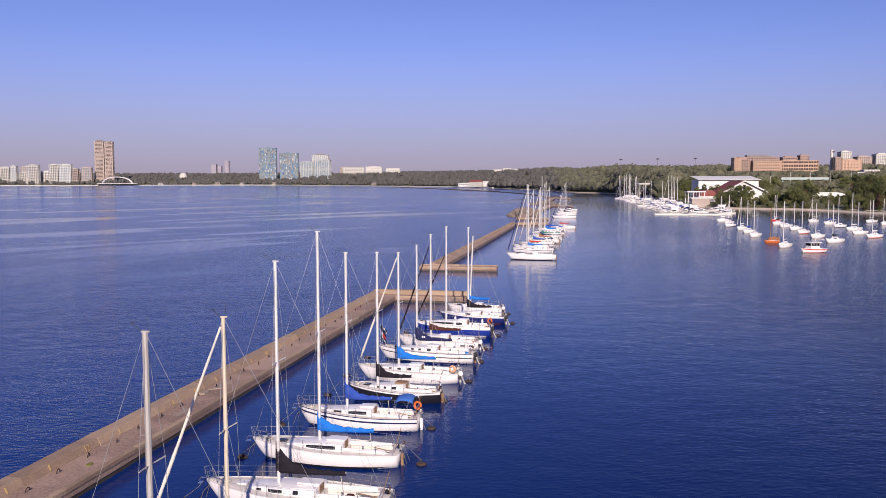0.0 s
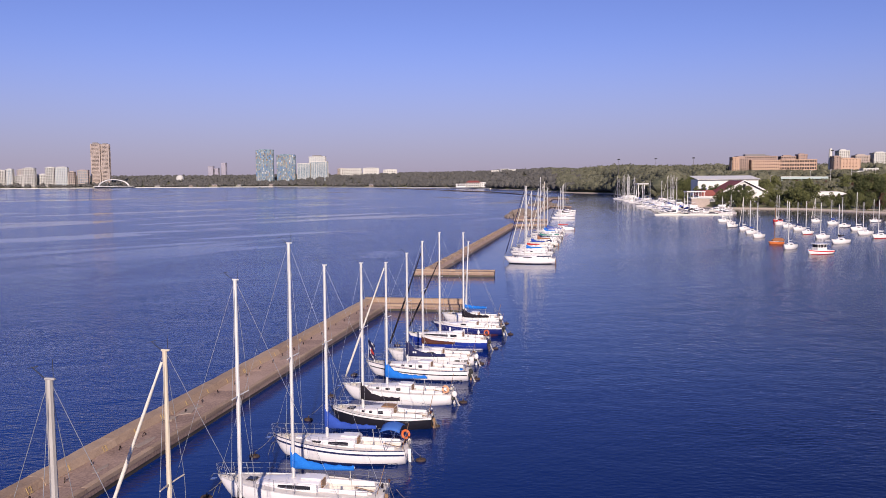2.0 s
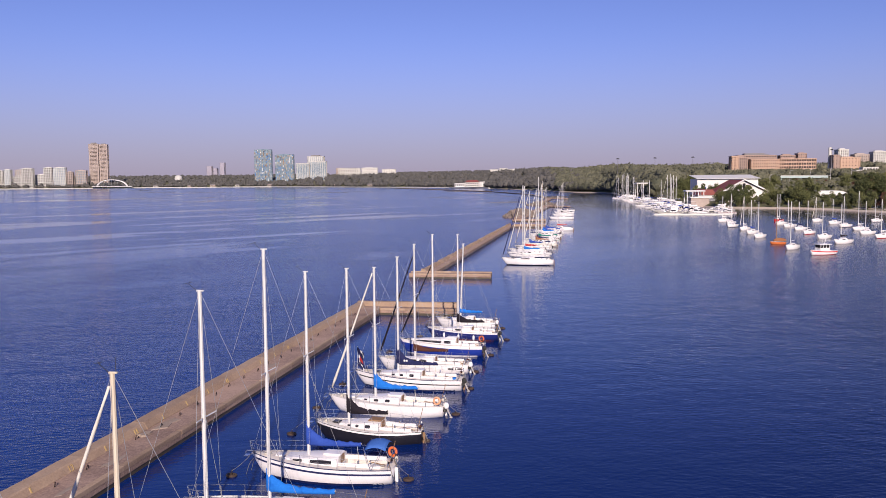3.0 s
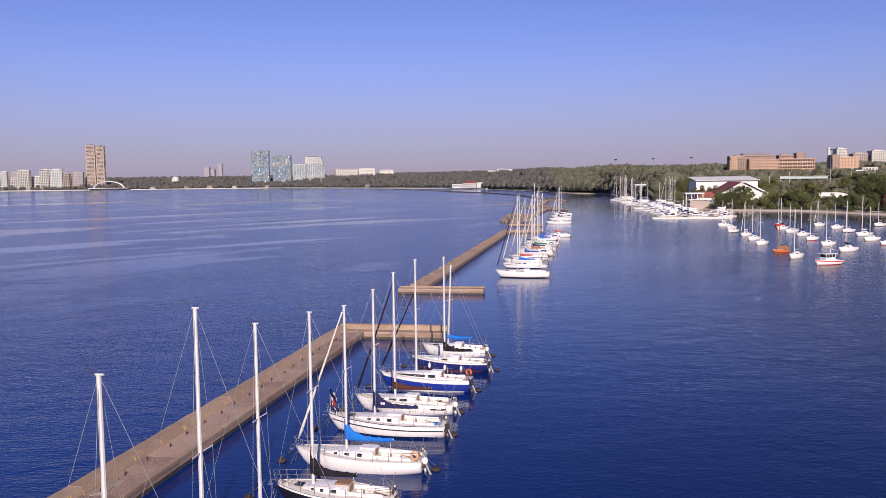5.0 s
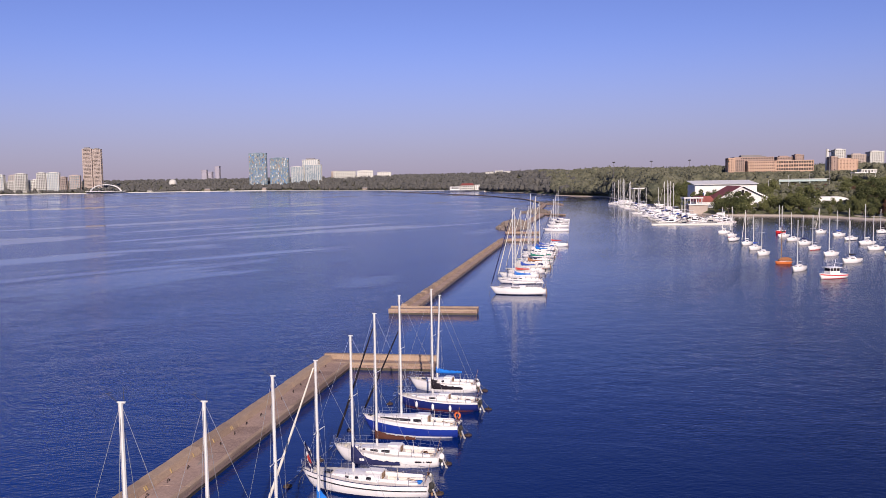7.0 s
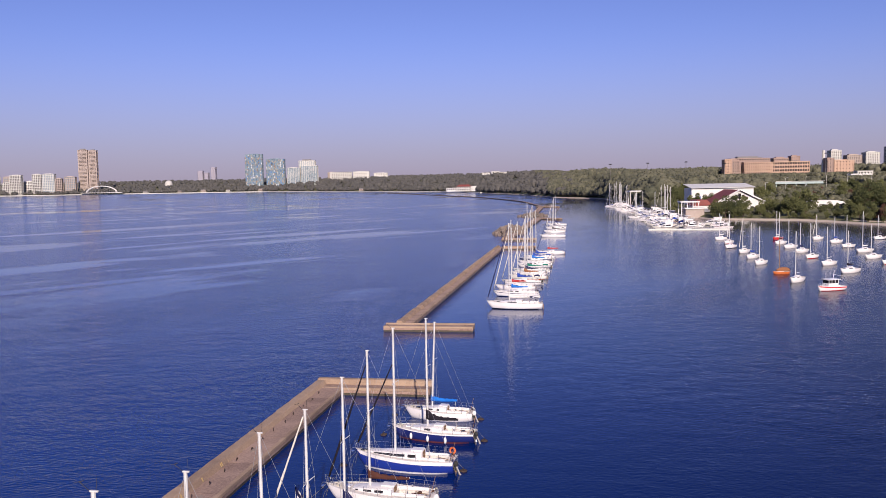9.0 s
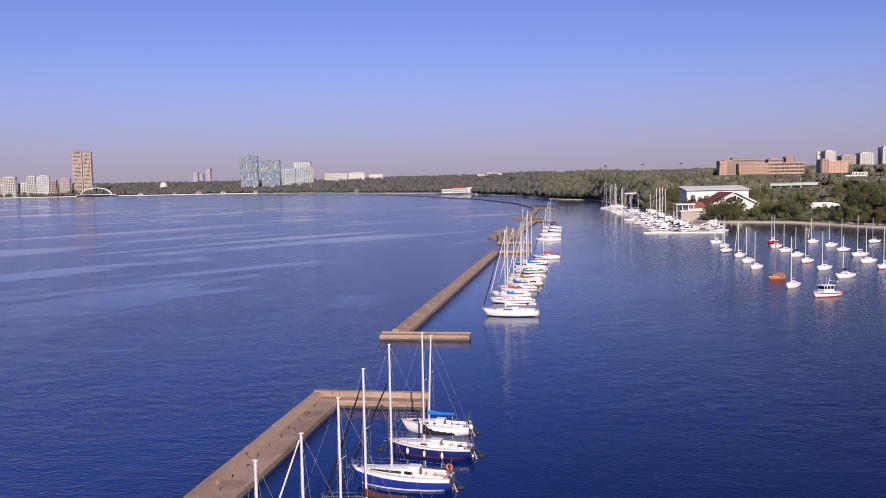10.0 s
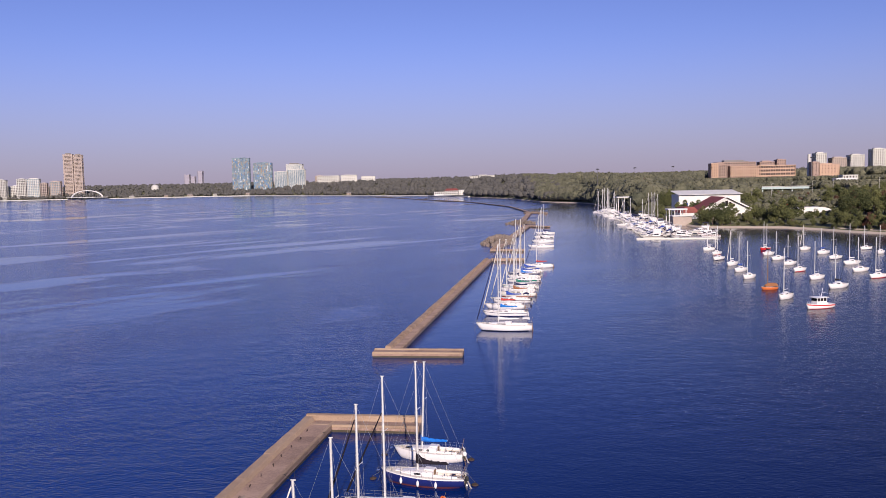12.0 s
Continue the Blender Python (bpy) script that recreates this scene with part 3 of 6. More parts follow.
def sailboat(at, label, L=8.2, beam=2.75, free=0.88, mast_top=11.0, mast=0.41, hull=None, stripe=None, stripe_z=(-0.26, -0.16), boot=None, deck=None,
             cover=None, tall=1.1, boom=True, jib=None, panes=((0.42, 0.5), (0.54, 0.68)), cabin=(0.355, 0.74, 0.42, 0.12), spreaders=(0.55,), rake=0.0, motor=None,
             buoy="", bimini=None, jib_to=0.96, fenders=0, rails=True, mast_mat=None, mast_r=0.095, stern=0.68, seed=0, group="sailboats along the breakwater", category="sailboat", bare=False, flag=False, badge=False, fine=True):
    """One sailing boat with its spars, rigging, rails and gear."""
    rnd = random.Random(seed)
    h = Hull(L, beam, free, mast, stern)
    hull, deck, mast_mat = hull or GELCOAT, deck or DECK, mast_mat or ALLOY
    root = thing("sailboat", at, label, category, group)
    body = part("hull", hull_mesh(h, hull), None, root)
    if stripe:
        for s in (1, -1):
            part("stripe", band(h, *stripe_z, s, stripe, "stripe"), None, body, "coloured hull stripe")
    if boot:
        for s in (1, -1):
            part("boot_stripe", band(h, -0.03, 0.15, s, boot, "boot_stripe", 0.05, 0.9, sheer=False), None, body, "dark waterline stripe")
    part("deck", deck_mesh(h, mat=deck), None, root)
    bm = bmesh.new()
    for s in (1, -1):
        pts = [(h.x(u) - 0.10 * (1 - u) * h.F, s * (h.half(u) - 0.015), h.sheer(u) + 0.02) for u in US]
        pipe(bm, pts, 0.028, n=4)
    part("toe_rail", bm, TEAK if seed == 11 else (NAVY if seed in (8, 5) else ALLOY), root)
    cb = Cabin(h, *cabin)
    house = part("cabin", cb.mesh(GELCOAT if hull is not CREAM else CREAM), None, root)
    for s in (1, -1):
        for a, b in panes:
            part("window", cb.pane(a, b, 0.30, 0.86, s, TINT), None, house, "dark tinted window")
    u0 = cb.u0
    bm = bmesh.new()
    box(bm, h.x(u0) - 0.03, -0.3, h.sheer(u0) - 0.35, h.x(u0) + 0.02, 0.3, cb.top(u0) - 0.06, 0.01)
    part("companionway", bm, TEAK, house, "brown companionway boards")
    bm = bmesh.new()
    box(bm, h.x(u0) - 0.02, -0.38, cb.top(u0) - 0.03, h.x(u0 + 0.12), 0.38, cb.top(u0 + 0.06) + 0.07, 0.03)
    part("sliding_hatch", bm, TEAK if seed == 7 else GELCOAT, house)
    bm = bmesh.new()
    uf = cb.u1 + 0.05
    box(bm, h.x(uf) - 0.24, -0.24, h.sheer(uf), h.x(uf) + 0.24, 0.24, h.sheer(uf) + 0.1, 0.025)
    part("deck_hatch", bm, TINT if seed % 2 else GELCOAT, root)
    if fine:
        for s in (1, -1):
            bm = bmesh.new()
            y = min(0.58 * h.half(0.2), 0.66)
            box(bm, h.x(0.07), s * y - 0.06, h.sheer(0.2) - 0.05, h.x(u0), s * y + 0.06, h.sheer(0.2) + 0.2, 0.03)
            part("coaming", bm, GELCOAT, root)
            bm = bmesh.new()
            tube(bm, (h.x(0.22), s * y, h.sheer(0.2) + 0.2), (h.x(0.22), s * y, h.sheer(0.2) + 0.36), 0.07, 0.055, 8)
            part("winch", bm, STEEL, root)
        bm = bmesh.new()
        tube(bm, (h.x(0.02), 0, h.sheer(0.03) - 0.1), (h.x(0.17), 0, h.sheer(0.1) + 0.12), 0.025, n=6)
        part("tiller", bm, TEAK, root)
        bm = bmesh.new()
        torus(bm, (h.x(0.88), 0.1, h.sheer(0.88) + 0.07), 0.17, 0.05, (0, 0, 1), 12, 5)
        part("rope_coil", bm, ROPE, root)
        bm = bmesh.new()
        for y in (-0.2, 0.2):
            tube(bm, (h.x(0) - 0.12, y - 0.35, h.sheer(0) + 0.35), (h.x(0) - 0.2, y - 0.35, 0.15), 0.016, n=5)
        for z in (0.3, 0.55, 0.8):
            tube(bm, (h.x(0) - 0.17, -0.55, z), (h.x(0) - 0.17, -0.15, z), 0.014, n=5)
        part("boarding_ladder", bm, STEEL, root)
        for k in range(3):
            bm = bmesh.new()
            x, y = h.x(rnd.uniform(0.08, 0.3)), rnd.uniform(-0.45, 0.45)
            z = h.sheer(0.2) - 0.5
            box(bm, x - rnd.uniform(0.12, 0.3), y - 0.14, z, x + rnd.uniform(0.12, 0.25), y + 0.14, z + rnd.uniform(0.25, 0.55), 0.05)
            part("cockpit_cushion", bm, rnd.choice((C_BLUE, C_WHITE, C_BROWN, C_NAVY, ROPE)), root, "loose gear in the cockpit")
        bm = bmesh.new()
        pipe(bm, [(-0.34 * L, 0, cb.top(1 - mast) + 0.6), (-0.36 * L, 0.1, h.sheer(0.2) - 0.3)], 0.018, n=4)
        part("mainsheet", bm, ROPE, root)
        bm = bmesh.new()
        tube(bm, (h.x(0.02), 0.5, h.sheer(0)), (h.x(0.0) - 0.25, 0.55, h.sheer(0) + 1.5), 0.018, n=5)
        part("flagstaff", bm, TEAK, root)
    # spars
    z0 = cb.top(1 - mast) - 0.05 if cb.u0 < 1 - mast < cb.u1 else h.sheer(1 - mast)
    tip = Vector((-math.tan(radians(rake)) * (mast_top - z0), 0, mast_top))
    bm = bmesh.new()
    tube(bm, (0, 0, z0), tip, mast_r, mast_r * 0.8, 8)
    box(bm, tip.x - 0.17, -0.04, tip.z - 0.03, tip.x + 0.12, 0.04, tip.z + 0.03, 0.012)
    spar = part("mast", bm, mast_mat, root)
    if not bare:
        bm = bmesh.new()
        tube(bm, (tip.x + 0.1, 0.02, tip.z), (tip.x + 0.45, 0.02, tip.z + 0.28), 0.012, n=4)
        tube(bm, (tip.x + 0.30, 0.02, tip.z + 0.32), (tip.x + 0.62, 0.02, tip.z + 0.24), 0.02, 0.006, n=4)
        tube(bm, (tip.x - 0.1, -0.03, tip.z), (tip.x - 0.1, -0.03, tip.z + 0.5), 0.008, n=4)
        part("wind_vane", bm, RUBBER, spar, "black masthead wind vane")
    reach = []
    for f in spreaders:
        zz = z0 + (mast_top - z0) * f
        y = 0.80 if f < 0.6 else 0.6
        xx = tip.x * f
        bm = bmesh.new()
        pipe(bm, [(xx - 0.12, -y, zz + 0.05), (xx, 0, zz), (xx - 0.12, y, zz + 0.05)], 0.028, n=5)
        part("spreader", bm, mast_mat, spar)
        reach.append((xx - 0.12, y, zz + 0.05))
    wires = [((h.x(0.995), 0, h.sheer(1) + 0.02), tuple(tip)), ((h.x(0.01), 0, h.sheer(0)), tuple(tip))]
    names = ["forestay", "backstay"]
    for s in (1, -1):
        base = (-0.1, s * h.half(1 - mast) * 0.94, h.sheer(1 - mast))
        if reach:
            e = (reach[0][0], s * reach[0][1], reach[0][2])
            wires.append((base, e, tuple(tip)))
            names.append("shroud")
            wires.append(((-0.45, base[1], base[2]), (reach[0][0] * 0.9, 0, reach[0][2] - 0.1)))
            names.append("lower_shroud")
    if not bare or fine:
        for nm, w in zip(names, wires):
            bm = bmesh.new()
            pipe(bm, list(w), 0.008, n=4)
            part(nm, bm, WIRE, root)
    if jib:
        a, b = Vector((h.x(0.98), 0, h.sheer(1) + 0.45)), Vector((tip.x * jib_to + 0.12, 0, tip.z * jib_to))
        bm = bmesh.new()
        n = 12
        rings = []
        for k in range(n + 1):
            s = k / n
            c = a.lerp(b, s)
            r = (0.10 * (1 - s) + 0.045 * s) * (0.55 if k in (0,) else 1.0) * (1 + 0.12 * math.sin(k * 2.1))
            rings.append([c + Vector((r * math.cos(q * math.tau / 8), r * math.sin(q * math.tau / 8), 0)) for q in range(8)])
        loft(bm, rings, closed=True, cap=True)
        part("furled_jib", bm, jib, root, "tightly furled headsail", smooth=True)
    bz = cb.top(1 - mast) + 0.62
    bl = 0.37 * L
    if boom:
        bm = bmesh.new()
        tube(bm, (-0.08, 0, bz), (-bl, 0, bz + 0.04), 0.055, 0.05, 7)
        part("boom", bm, mast_mat, root)
        if cover:
            part("sail_cover", sail_cover(bz, bl * 1.0 + 0.1, tall, cover, seed), None, root, "laced canvas sail cover")
    if rails:
        pulpit(h, 0.86, True, root)
        pulpit(h, 0.12, False, root)
        posts = (0.22, 0.34, 0.47, 0.60, 0.73)
        bm = bmesh.new()
        tube(bm, (0, 0, -0.03), (0, 0, 0.6), 0.013, 0.011, 5)
        me = mesh_of("stanchion", bm, STEEL)
        for s in (1, -1):
            for u in posts:
                part("stanchion", me, None, root, at=pose(h.x(u), s * h.half(u) * 0.95, h.sheer(u)))
            for zz in (0.31, 0.58):
                bm = bmesh.new()
                pipe(bm, [(h.x(u), s * h.half(u) * 0.95, h.sheer(u) + zz) for u in (0.12, *posts, 0.87)], 0.007, n=3)
                part("lifeline", bm, WIRE, root)
    if motor is not None:
        outboard(root, h, 0.45, motor)
    if fine:
        stern_gear(root, h, seed)
        bow_gear(root, h, seed)
    if buoy:
        bm = bmesh.new()
        u = 0.035
        torus(bm, (h.x(u), h.half(u) * 0.9 if buoy == "port" else -h.half(u) * 0.9, h.sheer(u) + 0.42), 0.22, 0.075, (0.25, 1, 0.1))
        part("lifebuoy", bm, BUOY_PALE if buoy == "port" else BUOY_RED, root, "orange horseshoe lifebuoy on the stern rail", smooth=True)
    if bimini:
        bm = bmesh.new()
        rings = []
        for k in range(7):
            x = h.x(0.03 + 0.14 * k / 6)
            rings.append([Vector((x, y * h.half(0.2) * 0.62, h.sheer(0.2) + 1.15 + 0.22 * (1 - y * y) - 0.16 * ((k - 3) / 3) ** 2)) for y in (-1, -0.7, -0.35, 0, 0.35, 0.7, 1)])
        loft(bm, rings, cap=False)
        top = part("bimini", bm, bimini, root, "blue canvas sun awning", smooth=True)
        sol = top.modifiers.new("thick", "SOLIDIFY")
        sol.thickness = 0.03
        for s in (1, -1):
            bm = bmesh.new()
            for u in (0.05, 0.18):
                tube(bm, (h.x(0.12), s * h.half(0.2) * 0.9, h.sheer(0.2)), (h.x(u), s * h.half(0.2) * 0.60, h.sheer(0.2) + 1.15), 0.015, n=5)
            part("bimini_bow", bm, STEEL, top)
    for k in range(fenders):
        u = 0.3 + 0.42 * k / max(1, fenders - 1)
        for s in (1, -1):
            bm = bmesh.new()
            ball(bm, (h.x(u), s * (h.half(u) + 0.13), h.sheer(u) - 0.45), 0.13, 1, 1, 2.2)
            tube(bm, (h.x(u), s * (h.half(u) + 0.08), h.sheer(u) - 0.2), (h.x(u), s * h.half(u), h.sheer(u) + 0.1), 0.01, n=4)
            part("fender", bm, GELCOAT, root, "white fender", smooth=True)
    if flag:
        bm = bmesh.new()
        tube(bm, (h.x(0.97), 0.2, h.sheer(1)), (h.x(0.97), 0.2, h.sheer(1) + 1.9), 0.013, n=5)
        staff = part("flagstaff", bm, ALLOY, root)
        bm = bmesh.new()
        rings = [[Vector((h.x(0.97) - 0.05 - 0.16 * w + 0.06 * math.sin(k * 1.3 + w), 0.2 + 0.13 * w + 0.04 * math.sin(k * 2.0), h.sheer(1) + 1.85 - 0.21 * k - 0.10 * w)) for w in range(5)] for k in range(8)]
        loft(bm, rings, cap=False)
        for k, f in enumerate(bm.faces):
            f.material_index = 1 if k % 5 == 2 else (2 if k // 4 == 3 else 0)
        part("flag", bm, [C_NAVY, C_WHITE, C_RED], staff, "drooping navy, red and white flag")
    if badge:
        bm = bmesh.new()
        for dx in (0.0, 0.17):
            box(bm, -0.62 - dx, 0.135, bz + 0.10, -0.48 - dx, 0.165, bz + 0.25, 0.01)
        part("cover_badge", bm, C_WHITE, root, "white marks on the sail cover")
    return root


def berth(x, y, turn):
    """A boat's pose at its mast; turn: the bow's bearing, counterclockwise from east."""
    return pose(x, y, 0, 0, 0, turn)


T = 172.0
NEAR = [
    dict(at=berth(-12.16, 19.2, T), label="white sailboat with a grey alloy mast moored at the breakwater", L=9.0, mast_top=10.9, cover=C_NAVY, mast_mat=ALLOY_GREY, mast_r=0.12, seed=12),
    dict(at=berth(-11.75, 25.7, T), label="white sailboat with a tan mast and a white furled headsail", L=9.0, mast_top=10.3, cover=C_WHITE, jib=JIB_TAN, mast_mat=ALLOY_TAN, seed=11, spreaders=(0.5,)),
    dict(at=berth(-11.3, 32.1, T), label="large white sailboat with a sagging black sail cover", L=9.2, beam=2.9, mast_top=11.9, cover=C_BLACK, tall=1.5, boot=None, panes=((0.45, 0.48), (0.54, 0.62), (0.66, 0.69)), seed=10, stripe=None),
    dict(at=berth(-10.66, 38.7, T), label="white sailboat with black boot stripe and bright blue sail cover", L=8.6, beam=2.8, mast_top=12.9, mast=0.465, cover=C_BLUE, tall=1.0, boot=BLACK, panes=((0.40, 0.6),), seed=9, spreaders=(0.52,)),
    dict(at=berth(-10.25, 45.3, T), label="white sailboat with a navy sheer stripe and orange lifebuoy", L=8.0, beam=2.75, free=0.97, mast_top=11.15, cover=C_MID, tall=1.3, stripe=NAVY, boot=NAVY, panes=((0.40, 0.55), (0.61, 0.68)), buoy="star", bimini=C_AWNING, seed=8),
    dict(at=berth(-9.18, 52.0, T - 3), label="black-hulled sailboat with white deck and a blue sun awning", L=6.9, beam=2.5, mast=0.325, mast_top=10.6, hull=BLACK, stern=0.3, cover=C_BLACK, tall=1.4, stripe=GELCOAT, stripe_z=(-0.14, -0.03), panes=((0.44, 0.49), (0.55, 0.58), (0.63, 0.66)), seed=7),
    dict(at=berth(-8.3, 57.9, T - 2), label="white sailboat with a blue sail cover and lifebuoy at the stern", L=8.2, beam=2.7, mast_top=10.05, cover=C_BLUE, tall=1.3, jib=JIB_TAN, motor=True, buoy="port", panes=((0.44, 0.48), (0.54, 0.58), (0.64, 0.67)), seed=6),
    dict(at=berth(-7.48, 65.0, T - 3), label="white sailboat with a thin black stripe and navy sail cover", L=8.6, beam=2.8, free=0.97, mast_top=10.1, cover=C_NAVY, tall=1.6, stripe=BLACK, stripe_z=(-0.34, -0.26), boot=NAVY, motor=False, panes=((0.42, 0.46), (0.52, 0.55), (0.6, 0.63)), seed=5, flag=True, badge=True),
    dict(at=berth(-6.65, 70.5, T - 3), label="white sailboat with rounded cabin and a dark brown sail cover", L=7.8, beam=2.6, mast_top=10.65, cover=C_BROWN, tall=0.7, jib=C_BLACK, jib_to=0.9, motor=True, panes=((0.44, 0.52), (0.55, 0.63), (0.68, 0.71)), seed=4),
    dict(at=berth(-5.55, 77.2, T - 4), label="royal blue and white sailboat with dark curved windows", L=7.9, beam=2.4, free=1.1, mast_top=11.0, hull=ROYAL, stripe=GELCOAT, stripe_z=(-0.25, 0.0), boot=GELCOAT, jib=C_BLACK, jib_to=0.74, boom=False, cabin=(0.30, 0.86, 0.52, 0.10), panes=((0.36, 0.44), (0.47, 0.80)), motor=False, seed=3, buoy="star"),
    dict(at=berth(-3.5, 84.6, T - 5), label="navy-hulled sailboat with white deck, fenders and black sail cover", L=7.4, beam=2.5, mast_top=10.5, mast=0.44, hull=DEEP_BLUE, stripe=GELCOAT, stripe_z=(-0.08, 0.0), boot=MAROON, cover=C_BLACK, tall=1.1, jib=None, fenders=3, motor=False, panes=((0.5, 0.58),), seed=2),
    dict(at=berth(-3.45, 90.9, T - 5), label="small white sailboat with a bright blue sail cover", L=6.6, beam=2.3, free=0.85, mast_top=9.1, cover=C_BLUE, tall=0.5, rake=2.5, motor=True, panes=((0.46, 0.5), (0.56, 0.62)), seed=1),
]
for spec in NEAR:
    boat = sailboat(**spec)
    if spec["seed"] == 4:
        lines = Hull(spec["L"], spec["beam"], 0.95)
        for a, b in ((0.05, 0.10), (0.115, 0.125), (0.14, 0.20)):
            part("name_bar", band(lines, -0.42, -0.30, 1, C_BLACK, "name_bar", a, b, off=0.016), None, boat, "dark painted name on the quarter")

rb = random.Random(3)
for spec in NEAR[1:2]:
    heap = thing("brushwood", spec["at"] @ pose(-0.52 * spec["L"], 0.2, 0.85), "tangle of dry brown branches and rope on a boat's stern", "brushwood")
    for k in range(26):
        a, r = rb.uniform(0, math.tau), rb.uniform(0.2, 1.0)
        p = Vector((rb.uniform(-0.7, 0.7), rb.uniform(-0.7, 0.7), 0.0))
        q = p + Vector((0.5 * math.cos(a), 0.5 * math.sin(a), 0.35 + 0.5 * r))
        w = q + Vector((rb.uniform(-0.4, 0.4), rb.uniform(-0.4, 0.4), rb.uniform(0.0, 0.35)))
        bm = bmesh.new()
        pipe(bm, [p, q, w], 0.018, n=4)
        part("branch", bm, TEAK if k % 3 else OLD_ROPE, heap)

FAR_ROW = [
    dict(at=berth(6.2, 157.4, 173), label="white sailboat with a tall mast and dark furled headsail", L=9.6, beam=3.0, free=1.1, mast_top=14.8, jib=C_NAVY, cover=C_WHITE, tall=0.5, panes=((0.45, 0.62),), bimini=C_WHITE, seed=21, stripe=None, boot=BLACK),
    dict(at=berth(7.2, 173.0, 172), label="white sailboat with a blue sail cover and cream furled headsail", L=8.6, mast_top=14.6, cover=C_BLUE, jib=JIB_TAN, seed=22, tall=0.8, stripe=NAVY, boot=NAVY),
    dict(at=berth(7.6, 182.0, 172), label="white sailboat with a red canvas cover", L=8.0, mast_top=12.5, cover=C_RED, seed=23, tall=0.6),
    dict(at=berth(9.2, 190.5, 172), label="white sailboat with a medium blue cover", L=8.4, mast_top=13.4, cover=C_MID, jib=JIB_TAN, bimini=C_NAVY, seed=24, stripe=BLACK, motor=False),
    dict(at=berth(11.2, 200.0, 172), label="cream sailboat with an orange-brown boot stripe", L=8.2, mast_top=13.0, hull=CREAM, cover=C_TAN, boot=ORANGE_HULL, seed=25),
    dict(at=berth(12.6, 213.0, 172), label="pale sailboat with a green sail cover", L=8.6, mast_top=16.6, cover=C_GREEN, bimini=C_GREEN, seed=26, stripe=C_GREEN, tall=0.8),
    dict(at=berth(14.2, 226.0, 172), label="white sailboat with white canvas cover and tall mast", L=8.4, mast_top=14.6, cover=C_WHITE, jib=JIB_TAN, seed=27, stripe=NAVY, motor=True),
    dict(at=berth(15.5, 240.0, 172), label="navy sailboat with a medium blue sail cover", L=8.8, mast_top=15.4, hull=NAVY, cover=C_MID, bimini=C_MID, seed=28, tall=1.4),
    dict(at=berth(11.8, 206.5, 172), label="white sailboat with a navy cover in the far row", L=8.0, mast_top=13.8, cover=C_NAVY, jib=JIB_TAN, seed=34),
    dict(at=berth(15.0, 233.0, 172), label="white sailboat with a tan mast in the far row", L=8.4, mast_top=15.0, cover=C_BLUE, mast_mat=ALLOY_TAN, seed=35),
    dict(at=berth(17.0, 248.0, 172), label="white sailboat with a blue cover near the rubble", L=8.4, mast_top=13.6, cover=C_MID, jib=JIB_TAN, seed=36),
    dict(at=berth(21.5, 262.0, 172), label="white sailboat with a red sail cover and dark jib", L=8.2, mast_top=10.8, cover=C_RED, jib=C_NAVY, seed=29, tall=0.5),
    dict(at=berth(28.5, 336.0, 172), label="white sailboat with a long low cabin", L=9.8, mast_top=12.5, cover=C_WHITE, seed=30),
    dict(at=berth(31.8, 364.0, 172), label="white sailboat with a black sail cover", L=9.0, mast_top=13.4, cover=C_BLACK, bimini=C_BLACK, seed=31),
    dict(at=berth(34.6, 389.0, 172), label="white sailboat with a navy sail cover", L=9.0, mast_top=14.0, cover=C_NAVY, jib=JIB_TAN, seed=32),
    dict(at=berth(38.0, 418.0, 172), label="white sailboat with a bare tall mast", L=9.0, mast_top=14.5, cover=C_NAVY, seed=33),
]
for spec in FAR_ROW:
    sailboat(**spec, rails=spec["at"].translation.y < 280, fine=spec["at"].translation.y < 280, group="sailboats along the far breakwater")

# boats on swinging moorings in the bay
MOORED = [(86.0, 309.2, 9.4), (83.7, 292.0, 7.0), (79.0, 274.3, 10.6), (77.9, 257.6, 10.2), (74.9, 241.0, 9.6), (71.9, 225.2, 9.5), (104.3, 305.2, 10.0), (98.9, 287.3, 10.3), (96.0, 271.2, 8.7), (93.8, 256.1, 8.6), (89.8, 238.7, 9.4), (117.5, 304.2, 8.7), (117.0, 288.5, 8.4), (87.0, 221.2, 9.4), (113.2, 270.8, 9.8), (84.6, 204.2, 9.5), (110.6, 254.5, 11.6), (104.6, 236.3, 9.1), (136.7, 300.9, 8.2), (102.1, 221.7, 10.1), (134.5, 285.8, 9.1), (67.2, 188.7, 10.6)]
COVERS = [C_WHITE, C_NAVY, None, C_WHITE, C_MID, None, C_WHITE, C_BLACK]
for k, (x, y, top) in enumerate(MOORED):
    red = k == 6
    L = 5.4 + 0.9 * ((k * 7) % 5) / 4 + (1.2 if k in (8, 15, 16) else 0)
    sailboat(berth(x - 0.35, y + 0.5, 220 + ((k * 37) % 19) - 9), "red sailboat lying to a mooring in the bay" if red else "small white sailboat lying to a mooring in the bay", L=L, beam=0.37 * L, free=0.92, mast_top=top, hull=RED_PAINT if red else GELCOAT,
             mast_r=0.11, boot=RED_PAINT if k % 9 == 1 else (NAVY if k % 4 == 2 else None), cover=COVERS[k % 8], tall=0.5, boom=k % 3 != 2, jib=JIB_TAN if k in (11, 3) else None, spreaders=(0.55,), rails=False, fine=False, seed=40 + k, panes=((0.46, 0.64),), group="boats on moorings in the bay", motor=(k % 2 == 0) if k % 3 == 0 else None)


